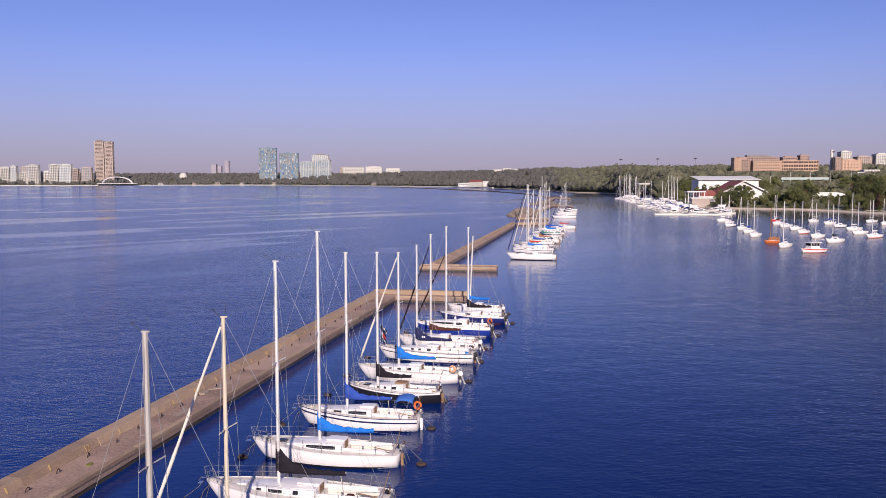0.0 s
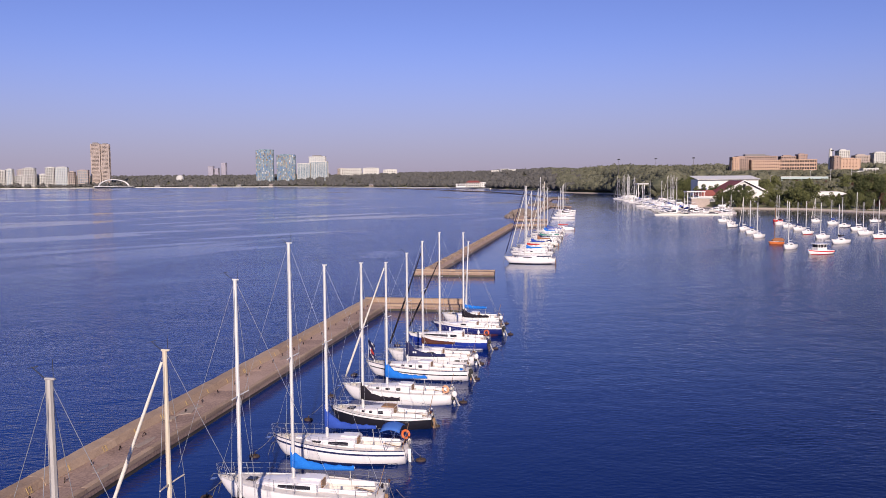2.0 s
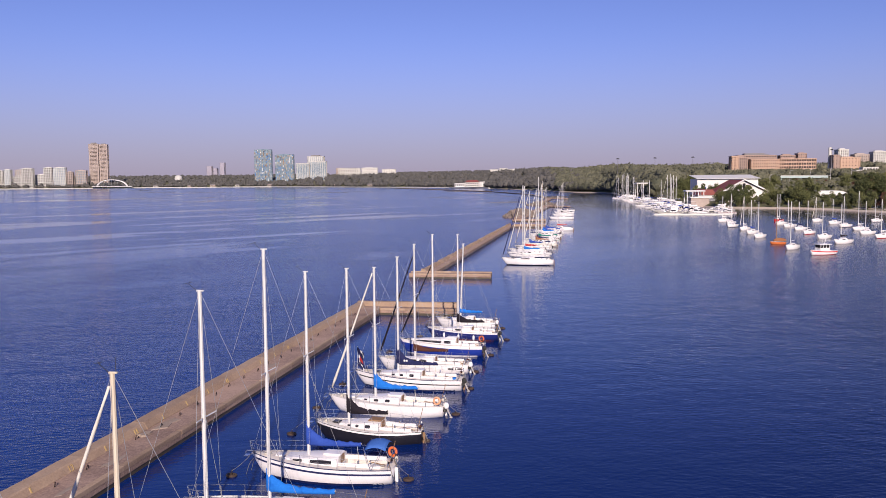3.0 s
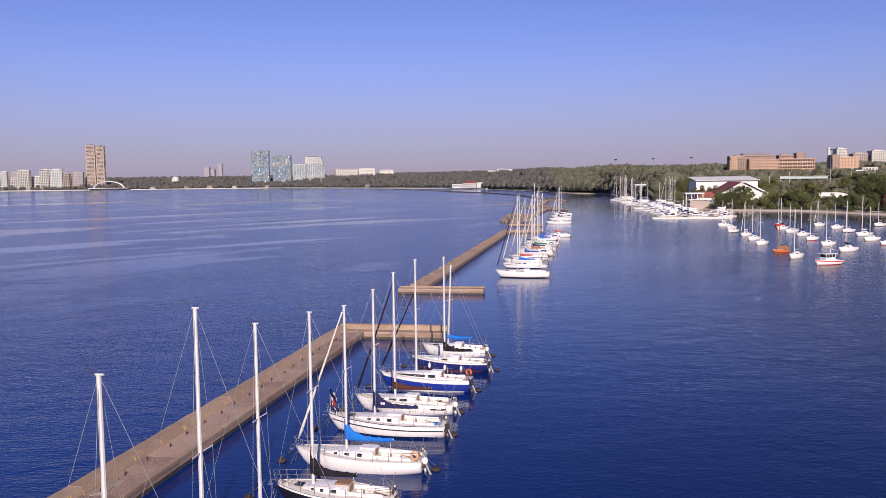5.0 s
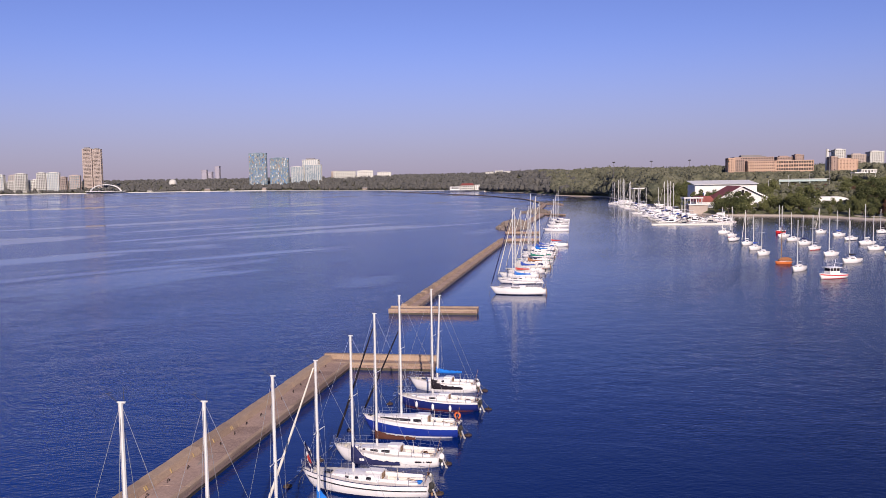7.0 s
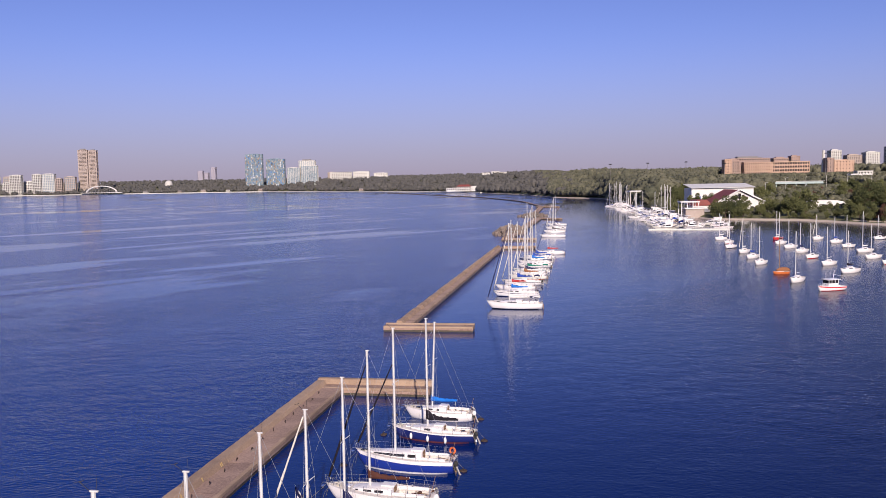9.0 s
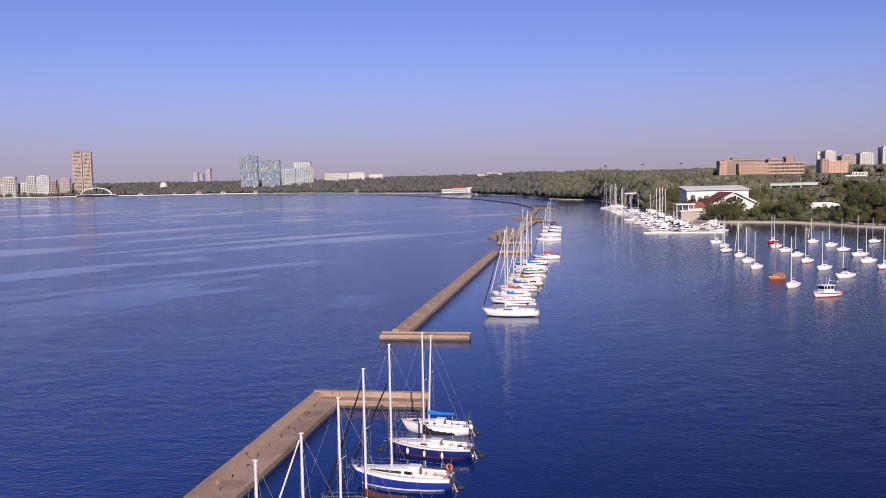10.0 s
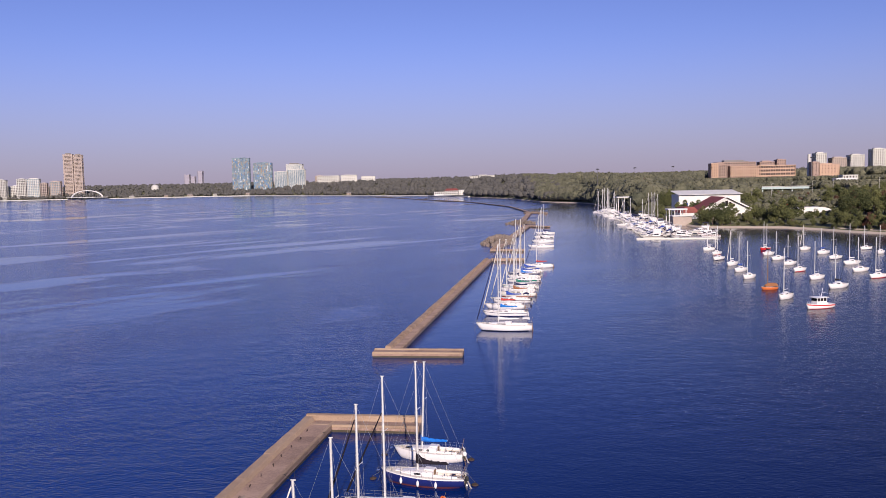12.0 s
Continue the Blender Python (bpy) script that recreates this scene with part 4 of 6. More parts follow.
# powerboat and old wooden boat in the bay
def powerboat(at):
    root = thing("powerboat", at, "white wheelhouse powerboat with a red band, lying in the bay", "powerboat", "boats on moorings in the bay")
    h = Hull(6.6, 2.3, 1.05, 0.45, 0.9, 0.93)
    body = part("hull", hull_mesh(h, GELCOAT), None, root)
    for s in (1, -1):
        part("stripe", band(h, -0.36, -0.1, s, RED_PAINT, "stripe"), None, body, "red hull band")
        part("boot_stripe", band(h, -0.05, 0.12, s, RED_PAINT, "boot_stripe", 0.05, 0.9, sheer=False), None, body, "red waterline stripe")
    part("deck", deck_mesh(h, (0.05, 0.4), GELCOAT), None, root)
    bm = bmesh.new()
    box(bm, -1.6, -0.95, 0.95, 1.0, 0.95, 1.75, 0.08)
    house = part("wheelhouse", bm, GELCOAT, root)
    bm = bmesh.new()
    for x in (-1.55, -0.7, 0.15, 0.9):
        for y in (-0.88, 0.88):
            box(bm, x - 0.05, y - 0.05, 1.7, x + 0.05, y + 0.05, 2.5)
    part("window_post", bm, GELCOAT, house)
    for y in (-0.87, 0.87):
        for x in (-1.12, -0.27, 0.52):
            bm = bmesh.new()
            box(bm, x - 0.36, y - 0.015, 1.74, x + 0.36, y + 0.015, 2.48)
            part("window", bm, TINT, house, "dark wheelhouse window")
    bm = bmesh.new()
    box(bm, 0.88, -0.8, 1.74, 0.92, 0.8, 2.48)
    part("windscreen", bm, TINT, house, "dark windscreen")
    bm = bmesh.new()
    box(bm, -2.1, -1.1, 2.48, 1.3, 1.1, 2.64, 0.06)
    part("roof", bm, GELCOAT, house)
    bm = bmesh.new()
    tube(bm, (-0.9, 0, 2.6), (-1.3, 0, 4.6), 0.06, 0.04, 6)
    tube(bm, (-1.2, 0, 3.6), (-3.6, 0, 3.2), 0.03, n=5)
    part("mast", bm, GELCOAT, root)
    for y in (-0.7, 0.7):
        bm = bmesh.new()
        tube(bm, (0.2, y, 2.6), (0.5, y * 1.2, 4.4), 0.015, n=4)
        part("antenna", bm, GELCOAT, root)
    pulpit(h, 0.8, True, root)
    return root


powerboat(berth(68.2, 175.7, 200) @ Matrix.Diagonal((0.9, 0.92, 0.84, 1.0)))
old = sailboat(berth(68.9, 204.2, 196), "orange wooden sailboat under a tan tarpaulin", L=4.1, beam=1.5, free=0.55, mast_top=8.6, hull=ORANGE_HULL, deck=TEAK, mast_mat=TEAK, boom=False, rails=False, fine=False, bare=True, panes=(), seed=77, group="boats on moorings in the bay")
bm = bmesh.new()
loft(bm, [[Vector((x, y * 0.75 * w, 0.72 + 0.75 * w * (1 - abs(y)) ** 0.7)) for y in (-1, -0.6, -0.25, 0, 0.25, 0.6, 1)] for x, w in ((-2.5, 0.6), (-1.9, 0.9), (-1.0, 1.0), (0.1, 0.9), (0.7, 0.5))])
part("tarpaulin", bm, C_TAN, old, "tan tarpaulin tent over the cockpit")


# mooring floats and lines beside the breakwater berths
def mooring_float(x, y):
    root = thing("mooring_float", pose(x, y, 0.02, 0, 0, random.uniform(0, 180)), "brown floating tyre with a rope at a berth", "mooring float", "mooring floats at the berths")
    bm = bmesh.new()
    torus(bm, (0, 0, 0.02), 0.22, 0.09, (0.1, 0, 1), 14, 6)
    part("tyre", bm, BROWN_FLOAT, root, smooth=True)
    bm = bmesh.new()
    tube(bm, (0, 0, -0.1), (0.03, 0, 0.28), 0.04, 0.03, 6)
    part("eye_post", bm, IRON, root)


def slack_line(a, b, sag, label):
    a, b = Vector(a), Vector(b)
    bm = bmesh.new()
    pipe(bm, [a.lerp(b, k / 8) - Vector((0, 0, sag * 4 * (k / 8) * (1 - k / 8))) for k in range(9)], 0.014, n=4)
    tagged(part("mooring_line", bm, OLD_ROPE), label, "mooring rope", "mooring ropes at the berths")


for spec in NEAR:
    m, L = spec["at"], spec["L"]
    bow, stern = m @ Vector((0.41 * L, 0, 1.1)), m @ Vector((-0.6 * L, -0.4, 0.8))
    gap = random.uniform(0.35, 0.75)
    mooring_float(stern.x + gap, stern.y - 0.2)
    side = random.uniform(-0.6, 0.6)
    mooring_float(bow.x - 1.0, bow.y + side)
    slack_line(bow, (bow.x - 0.98, bow.y + side, 0.3), 0.08, "weathered mooring rope from a boat's bow to a float")
    slack_line(stern, (stern.x + gap, stern.y - 0.2, 0.28), 0.05, "weathered short mooring rope from a boat's stern to a float")

# berth marks and mooring rings on the near breakwater
def along(s, off):
    d = Vector((16.45, 133.3, 0)).normalized()
    return Vector((-32.75, -31.5, 0)) + d * s + Vector((d.y, -d.x, 0)) * off


MOLE_TURN = math.degrees(math.atan2(133.3, 16.5))
ring_bm = bmesh.new()
pipe(ring_bm, [(-0.13, 0, 0), (-0.12, 0, 0.14), (0, 0.04, 0.22), (0.12, 0.06, 0.14), (0.14, 0.08, 0.02)], 0.026, n=6)
RING = mesh_of("mooring_ring", ring_bm, IRON, smooth=True)
bar_bm = bmesh.new()
box(bar_bm, -0.05, -0.014, -0.15, 0.05, 0.004, 0.15)
BAR = mesh_of("berth_mark", bar_bm, YELLOW)


def numeral(text, s):
    cu = bpy.data.curves.new("berth_number", "FONT")
    cu.body, cu.size, cu.align_x, cu.extrude = text, 0.50, "CENTER", 0.006
    cu.materials.append(YELLOW)
    ob = new("berth_number", cu)
    p = along(s, 1.058)
    ob.matrix_basis = Matrix.Translation((p.x, p.y, 0.83)) @ Matrix.Rotation(radians(MOLE_TURN), 4, "Z") @ Matrix.Rotation(radians(66), 4, "X")
    tagged(ob, "yellow painted berth number on the parapet", "painted number", "berth numbers")


for k in range(44):
    s = 20 + k * 2.55
    p = along(s, 1.6 + 0.1 * math.sin(k * 2.3))
    tagged(part("mooring_ring", RING, None, at=pose(p.x, p.y, 0.80, 8, 0, MOLE_TURN + 20 * math.sin(k))), "rusty iron mooring ring on the concrete deck", "mooring ring", "mooring rings")
NUMS = {17: "12", 19: "13"}
for k in range(30):
    s = 3.2 * k + 14.8
    if s > 128:
        break
    if k in NUMS:
        numeral(NUMS[k], s)
    else:
        p = along(s, 0.955)
        for off in ((-0.09, 0.09) if k % 4 == 1 else (0,)):
            q = along(s + off * 1.3, 0.97)
            tagged(part("berth_mark", BAR, None, at=pose(q.x, q.y, 1.0, -25, 0, MOLE_TURN)), "yellow painted berth mark on the parapet", "painted mark", "berth marks")

# worn spots on the deck
def patch(s, off, long, wide, high, label, mat, cat, turn=0.0):
    bm = bmesh.new()
    rnd = random.Random(int(s * 10))
    low, up = [], []
    for k in range(12):
        a = k * math.tau / 12
        r = rnd.uniform(0.5, 1.2)
        low.append(Vector((long / 2 * math.cos(a) * r, wide / 2 * math.sin(a) * r, -0.02)))
        up.append(low[-1] * 0.93 + Vector((0, 0, 0.02 + high * rnd.uniform(0.7, 1.0))))
    loft(bm, [low, up], closed=True)
    p = along(s, off)
    tagged(part(cat, bm, mat, at=pose(p.x, p.y, 0.80, 0, 0, MOLE_TURN + turn)), label, cat.replace("_", " "))


PATCH = material("pale_repair_mortar", (0.22, 0.165, 0.125), (0.37, 0.29, 0.23), 0.9, scale=1.0, fine=12.0, bump=0.5)
WEEDS = material("yellow_green_weeds", (0.10, 0.09, 0.02), (0.24, 0.22, 0.05), 0.9, scale=3.0, fine=20.0, bump=0.8)
for s, off, a, b, hgt in ((84.5, 1.7, 3.4, 1.0, 0.05), (82.0, 1.5, 1.2, 0.7, 0.14), (77.5, 2.3, 2.6, 0.5, 0.02), (73.0, 2.4, 1.8, 0.4, 0.02), (101.0, 2.0, 2.4, 0.8, 0.02), (62.0, 2.6, 0.6, 0.3, 0.03), (112.0, 1.8, 1.5, 0.5, 0.02)):
    patch(s, off, a, b, hgt, "pale mortar patch on the worn concrete deck", PATCH, "mortar_patch")
patch(67.3, 2.35, 0.7, 0.4, 0.07, "yellow-green weeds growing on the concrete deck", WEEDS, "weed_tuft")

# ---- farther breakwaters and rubble ----
far_arm = breakwater((8.8, 283.6), (19.5, 282.4), 2.0, "short low concrete breakwater arm", parapet=0.6, top=1.0)
far_mole = breakwater((9.5, 322.0), (33.5, 487.0), 3.4, "long low brown concrete breakwater", parapet=0.8, top=1.1, slab=5.0)
far_arm_b = breakwater((9.5, 322.4), (22.3, 320.8), 2.2, "low brown concrete breakwater arm", parapet=0.4, top=0.9)
far_arm_c = breakwater((34.0, 489.0), (47.0, 475.0), 2.4, "low brown concrete breakwater arm by the yachts", parapet=0.4, top=0.9)
last_mole = breakwater((33.0, 530.0), (50.0, 688.0), 3.4, "distant low concrete breakwater", parapet=0.8, top=1.1, slab=8.0)
last_arm = breakwater((50.0, 689.0), (65.0, 673.0), 3.0, "distant concrete breakwater arm", parapet=0.5, top=0.9, slab=5.0)
sea_wall = breakwater((51.0, 692.0), (44.0, 864.0), 3.0, "distant low stone sea wall", parapet=0.8, top=1.0, slab=14.0)
sea_wall_b = breakwater((44.0, 864.5), (5.0, 1105.0), 3.5, "far low stone sea wall", parapet=0.8, top=1.1, slab=20.0)
sea_wall_c = breakwater((5.0, 1105.5), (-193.0, 1763.0), 4.0, "far curving low stone sea wall", parapet=0.8, top=1.2, slab=40.0)


def rubble(cx, cy, rx, ry, high, count, label, size=(0.6, 1.7), turn=0.12):
    rnd = random.Random(int(cx * 10 + cy))
    bm = bmesh.new()
    for k in range(count):
        a, r = rnd.uniform(0, math.tau), math.sqrt(rnd.random())
        x, y = cx + r * rx * math.cos(a), cy + r * ry * math.sin(a)
        x += (y - cy) * turn
        z = high * (1 - r ** 1.6) * rnd.uniform(0.6, 1.05) - 0.15
        g = bmesh.ops.create_icosphere(bm, subdivisions=1, radius=rnd.uniform(*size))
        q = Euler((rnd.uniform(0, 3), rnd.uniform(0, 3), rnd.uniform(0, 3))).to_matrix()
        sc = Vector((rnd.uniform(0.7, 1.3), rnd.uniform(0.6, 1.0), rnd.uniform(0.45, 0.8)))
        for v in g["verts"]:
            v.co = q @ Vector((v.co.x * sc.x, v.co.y * sc.y, v.co.z * sc.z)) * rnd.uniform(0.82, 1.15) + Vector((x, y, z))
    ob = part("rubble_mound", bm, ROCK)
    return tagged(ob, label, "rubble", kind="stuff")


rubble(14.0, 365.0, 6.5, 20.0, 3.0, 260, "heap of grey-brown armour stones rising from the water")
rubble(34.0, 522.0, 9.0, 10.0, 1.8, 140, "low heap of grey-brown stones on the breakwater")
rubble(56.0, 690.0, 9.0, 5.0, 1.2, 70, "low distant stone heap at the breakwater end")

# ---- marina yachts ----
def motor_yacht(at, L, label, style=0, seed=0):
    root = thing("motor_yacht", at, label, "motor yacht", "motor yachts in the marina")
    h = Hull(L, 0.31 * L, 0.115 * L, 0.5, 0.92, 0.93)
    part("hull", hull_mesh(h, (GELCOAT, CREAM, GELCOAT, CREAM)[seed % 4]), None, root)
    part("deck", deck_mesh(h, (0.04, 0.2), DECK), None, root)
    cb = Cabin(h, 0.22, 0.8, 0.15 * L, 0.03 * L, 0.78)
    house = part("cabin", cb.mesh(GELCOAT), None, root)
    for s in (1, -1):
        part("window", cb.pane(0.26, 0.5, 0.26, 0.92, s, TINT), None, house, "dark side window")
        part("window", cb.pane(0.52, 0.72, 0.2, 0.9, s, TINT), None, house, "dark side window")
    z = cb.top(0.3)
    bm = bmesh.new()
    uw = 0.66
    loft(bm, [[Vector((h.x(uw) + dx, y * w, cb.top(uw) - 0.14 + dz)) for y in (-0.11 * L, 0.0, 0.11 * L)] for dx, w, dz in ((0.35, 0.95, -0.02), (0.30, 0.95, 0.02), (-0.55, 0.85, 0.50), (-0.50, 0.85, 0.44))], cap=False)
    part("windscreen", bm, TINT, house, "dark raked windscreen")
    for s in (1, -1):
        part("stripe", band(h, -0.34, -0.14, s, (NAVY, BLACK, MAROON)[seed % 3], "stripe"), None, root, "dark hull stripe")
        part("boot_stripe", band(h, -0.05, 0.2, s, (BLACK, NAVY)[seed % 2], "boot_stripe", 0.03, 0.92, sheer=False), None, root, "dark waterline stripe")
    bm = bmesh.new()
    box(bm, h.x(0.03), -0.10 * L, h.sheer(0.1) - 0.4, h.x(0.12), 0.10 * L, h.sheer(0.1) + 0.1, 0.05)
    part("cockpit_seat", bm, (C_NAVY, C_BROWN, TEAK)[seed % 3], root)
    if style == 2:
        bm = bmesh.new()
        loft(bm, [[Vector((h.x(u), y * 0.13 * L, h.sheer(0.1) + k * (1 - 0.35 * y * y))) for y in (-1, -0.9, -0.5, 0, 0.5, 0.9, 1)] for u, k in ((0.02, 0.9), (0.10, 1.5), (0.24, 1.75), (0.30, 1.6))])
        part("cockpit_canvas", bm, (C_BLACK, C_MID)[seed % 2], root, "dark canvas over the cockpit")
    if style == 1:
        bm = bmesh.new()
        rings = [[Vector((h.x(u), y * 0.3 * L * w, z - 0.1 + hh)) for y, hh in ((-0.48, 0), (-0.46, 0.6), (0.46, 0.6), (0.48, 0))] for u, w in ((0.2, 0.8), (0.35, 0.8), (0.5, 0.6))]
        loft(bm, rings)
        fly = part("flybridge", bm, GELCOAT, root)
        bm = bmesh.new()
        box(bm, h.x(0.22), -0.11 * L, z + 1.9, h.x(0.44), 0.11 * L, z + 1.98, 0.03)
        part("canopy", bm, (C_WHITE, C_MID, C_WHITE, C_NAVY)[seed % 4], fly, "canvas canopy")
        for u in (0.23, 0.43):
            for s in (1, -1):
                bm = bmesh.new()
                tube(bm, (h.x(u), s * 0.105 * L, z + 0.4), (h.x(u), s * 0.105 * L, z + 1.92), 0.04, n=5)
                part("canopy_post", bm, STEEL, fly)
    bm = bmesh.new()
    pipe(bm, [(h.x(0.25), -0.12 * L, z - 0.1), (h.x(0.2), -0.1 * L, z + 0.9), (h.x(0.2), 0.1 * L, z + 0.9), (h.x(0.25), 0.12 * L, z - 0.1)], 0.09, n=6)
    part("radar_arch", bm, GELCOAT, root)
    pulpit(h, 0.62, True, root, False)
    return root


def marina_edge(y):
    return float(np.interp(y, [371, 469, 587, 687], [75, 87, 101, 103]))


rm = random.Random(5)
FLEET = [(9.4, "white motor yacht with a flybridge berthed in the marina", 1, 1), (8.2, "white motor cruiser with dark windows berthed in the marina", 0, 2), (11.5, "large white motor yacht with a navy canopy in the marina", 1, 3), (9.0, "motor cruiser with a black cockpit canvas in the marina", 2, 4), (10.4, "cream motor yacht with a blue cockpit canvas in the marina", 2, 5), (12.2, "long white motor yacht with a dark windscreen in the marina", 1, 6)]
ym = [motor_yacht(pose(0, -3000, -30), *spec) for spec in FLEET]
spots = []
y = 376.0
k = 0
while y < 690:
    for col in range(3):
        x = marina_edge(y) + 5.5 + col * 13 + rm.uniform(-1, 1)
        if x < 116 - (6 if y < 460 else 0) + (y > 500) * 2 and rm.random() < (0.9 if col == 0 else 0.7):
            spots.append((x, y + rm.uniform(-0.7, 0.7), 178 + rm.uniform(-5, 5) - (180 if col % 2 else 0)))
    y += 6.6 if y < 520 else 9.0
for k, (x, y, a) in enumerate(spots):
    src = ym[(k * 3 + k // 4) % 6] if k >= 6 else None
    if k < 6:
        ym[k].matrix_basis = pose(x, y, 0, 0, 0, a)
    else:
        copy_thing(src, pose(x, y, 0, 0, 0, a))
for k, (x, y, top) in enumerate([(100, 470, 18), (103, 476, 18.5), (106, 482, 18), (109, 488, 17), (96, 500, 15), (97, 560, 17), (99, 590, 18), (101, 605, 19), (103, 622, 18), (104, 640, 20), (105, 655, 18), (103, 668, 19), (106, 680, 17), (98, 530, 15), (95, 462, 15), (100, 574, 18), (102, 614, 20), (104, 648, 19), (88, 480, 14), (109, 500, 17)]):
    sailboat(berth(x, y, 176), "white sailboat with a tall bare mast berthed in the marina", L=9.5, mast_top=top, cover=COVERS[k % 8], tall=0.5, jib=JIB_TAN if k % 3 == 0 else None, spreaders=(0.5, 0.75), mast_r=0.16, rails=False, fine=False, seed=100 + k, panes=((0.46, 0.66),), group="sailboats in the marina")


def dock(x0, y0, x1, y1, w, label):
    a, b = Vector((x0, y0, 0)), Vector((x1, y1, 0))
    root = thing("floating_dock", Matrix.Translation(a) @ Matrix.Rotation(math.atan2(y1 - y0, x1 - x0), 4, "Z"), label, "floating dock", kind="")
    L = (b - a).length
    n = max(2, int(L / 3))
    bm = bmesh.new()
    box(bm, 0.03, -w / 2, -0.3, L / n - 0.03, w / 2, 0.55, 0.04)
    me = mesh_of("dock_section", bm, CREAM)
    for k in range(n):
        part("dock_section", me, None, root, at=pose(k * L / n, 0, 0))


dock(73.0, 370.3, 106.0, 367.0, 2.4, "long white floating dock at the marina's outer edge")
dock(90.5, 372.0, 117.0, 470.0, 2.0, "long white floating dock between berthed yachts")
dock(106.0, 480.0, 112.5, 690.0, 2.0, "far white floating dock between berthed yachts")

# ---- trees ----
FOLIAGE = material("mixed_green_foliage", (0.036, 0.046, 0.013), (0.150, 0.152, 0.052), 0.9, scale=0.25, fine=2.5, bump=0.4, per_object=0.35, distance=0.2, per_island=0.35)
FOLIAGE_RED = material("reddish_foliage", (0.06, 0.022, 0.014), (0.13, 0.06, 0.035), 0.9, scale=0.25, fine=2.5, bump=0.4, distance=0.2)
WOODS = material("far_woodland_foliage", (0.050, 0.055, 0.034), (0.165, 0.155, 0.098), 0.95, scale=0.07, fine=0.5, bump=0.4, distance=0.5, per_island=0.10, spread=0.34)
BARK = material("grey_brown_bark", (0.05, 0.035, 0.025), (0.14, 0.10, 0.075), 0.9, scale=2.0, fine=14.0, bump=0.8)


def tree_meshes(seed, wide):
    """A trunk with limbs and a crown of many leaf clumps, for a tree one unit of ten metres high."""
    rnd = random.Random(seed)
    bm = bmesh.new()
    tube(bm, (0, 0, -0.6), (0.15, 0.1, 3.0), 0.36, 0.24, 8)
    lobes = []
    for k in range(9):
        a = k * 2.4 + rnd.uniform(-0.4, 0.4)
        r = rnd.uniform(0.35, 1.0) * wide * 0.36
        c = Vector((r * math.cos(a), r * math.sin(a), rnd.uniform(3.2, 8.2) - 0.5 * r))
        lobes.append((c, rnd.uniform(1.3, 2.3) * wide / 9))
        tube(bm, (0.15, 0.1, 2.4 + 0.06 * k), c, 0.13, 0.04, 5)
    lobes.append((Vector((0.2, 0, 8.3)), 1.7 * wide / 9))
    trunk = mesh_of("trunk", bm, BARK)
    vs, fs = [], []
    for c, R in lobes:
        for k in range(180):
            d = Vector((rnd.gauss(0, 1), rnd.gauss(0, 1), rnd.gauss(0, 1))).normalized()
            p = c + Vector((d.x, d.y, d.z * 0.85)) * R * rnd.uniform(0.55, 1.12)
            if p.z < 0.9:
                continue
            s = rnd.uniform(0.14, 0.34)
            i = len(vs)
            q = Euler((rnd.uniform(0, 6), rnd.uniform(0, 6), rnd.uniform(0, 6))).to_matrix()
            for v in ((1, 0, 0), (-1, 0.2, 0), (0, 1, 0.2), (0, -1, 0), (0.1, 0, 0.55), (0, 0.1, -0.55)):
                vs.append(p + q @ (Vector(v) * s * rnd.uniform(0.7, 1.3)))
            for a, b in ((0, 2), (2, 1), (1, 3), (3, 0)):
                fs.append((i + a, i + b, i + 4))
                fs.append((i + b, i + a, i + 5))
    me = bpy.data.meshes.new("crown")
    me.from_pydata(vs, [], fs)
    return trunk, me


TREES = [tree_meshes(60 + k, 7.0 + 1.1 * k) for k in range(5)]
for t, c in TREES:
    c.materials.append(FOLIAGE)
red_crown = TREES[2][1].copy()
red_crown.materials.clear()
red_crown.materials.append(FOLIAGE_RED)


def tree(x, y, high, k, red=False, z=None):
    root = thing("tree", Matrix.Translation((x, y, land_z(x, y) if z is None else z)) @ Matrix.Rotation(k * 1.7 + x, 4, "Z") @ Matrix.Scale(high / 10, 4), "dark red-leaved tree on the shore" if red else "leafy green broad-crowned tree on the shore", "tree", "trees along the shore")
    part("trunk", TREES[k % 5][0], None, root)
    part("crown", red_crown if red else TREES[k % 5][1], None, root)


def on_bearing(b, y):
    """East of the line of approach, for a bearing over the bay."""
    return 1.1 + (b / 1465 - 0.5652) * (y - 15.7)


SHORE_TREES = [(1198, 514, 8), (1210, 516, 9), (1222, 512, 8), (1234, 508, 9), (1241, 474, 8), (1250, 472, 7), (1172, 505, 8), (1162, 520, 9), (1246, 452, 8), (1258, 452, 11.5), (1274, 449, 12.5), (1289, 451, 11.5), (1318, 456, 7), (1330, 462, 9), (1344, 458, 8), (1366, 448, 10.5), (1379, 444, 13.5), (1396, 443, 14), (1422, 447, 4.5), (1436, 450, 5), (1450, 447, 4.5), (1464, 444, 4), (1484, 452, 10), (1496, 446, 13), (1510, 441, 14), (1522, 450, 12), (1541, 440, 13), (1556, 444, 12), (1572, 436, 13), (1592, 430, 13), (1615, 420, 12), (1640, 410, 13)]
for k, (b, y, hh) in enumerate(SHORE_TREES):
    x = on_bearing(b, y)
    while inland(x, y) < 5.5:
        y += 2
        x = on_bearing(b, y)
    tree(x, y, hh, k, red=b in (1556,))

BLOCKS = []


def clear(x, y, m=4):
    return all(not (a - m < x < b + m and c - m < y < d + m) for a, b, c, d in BLOCKS)

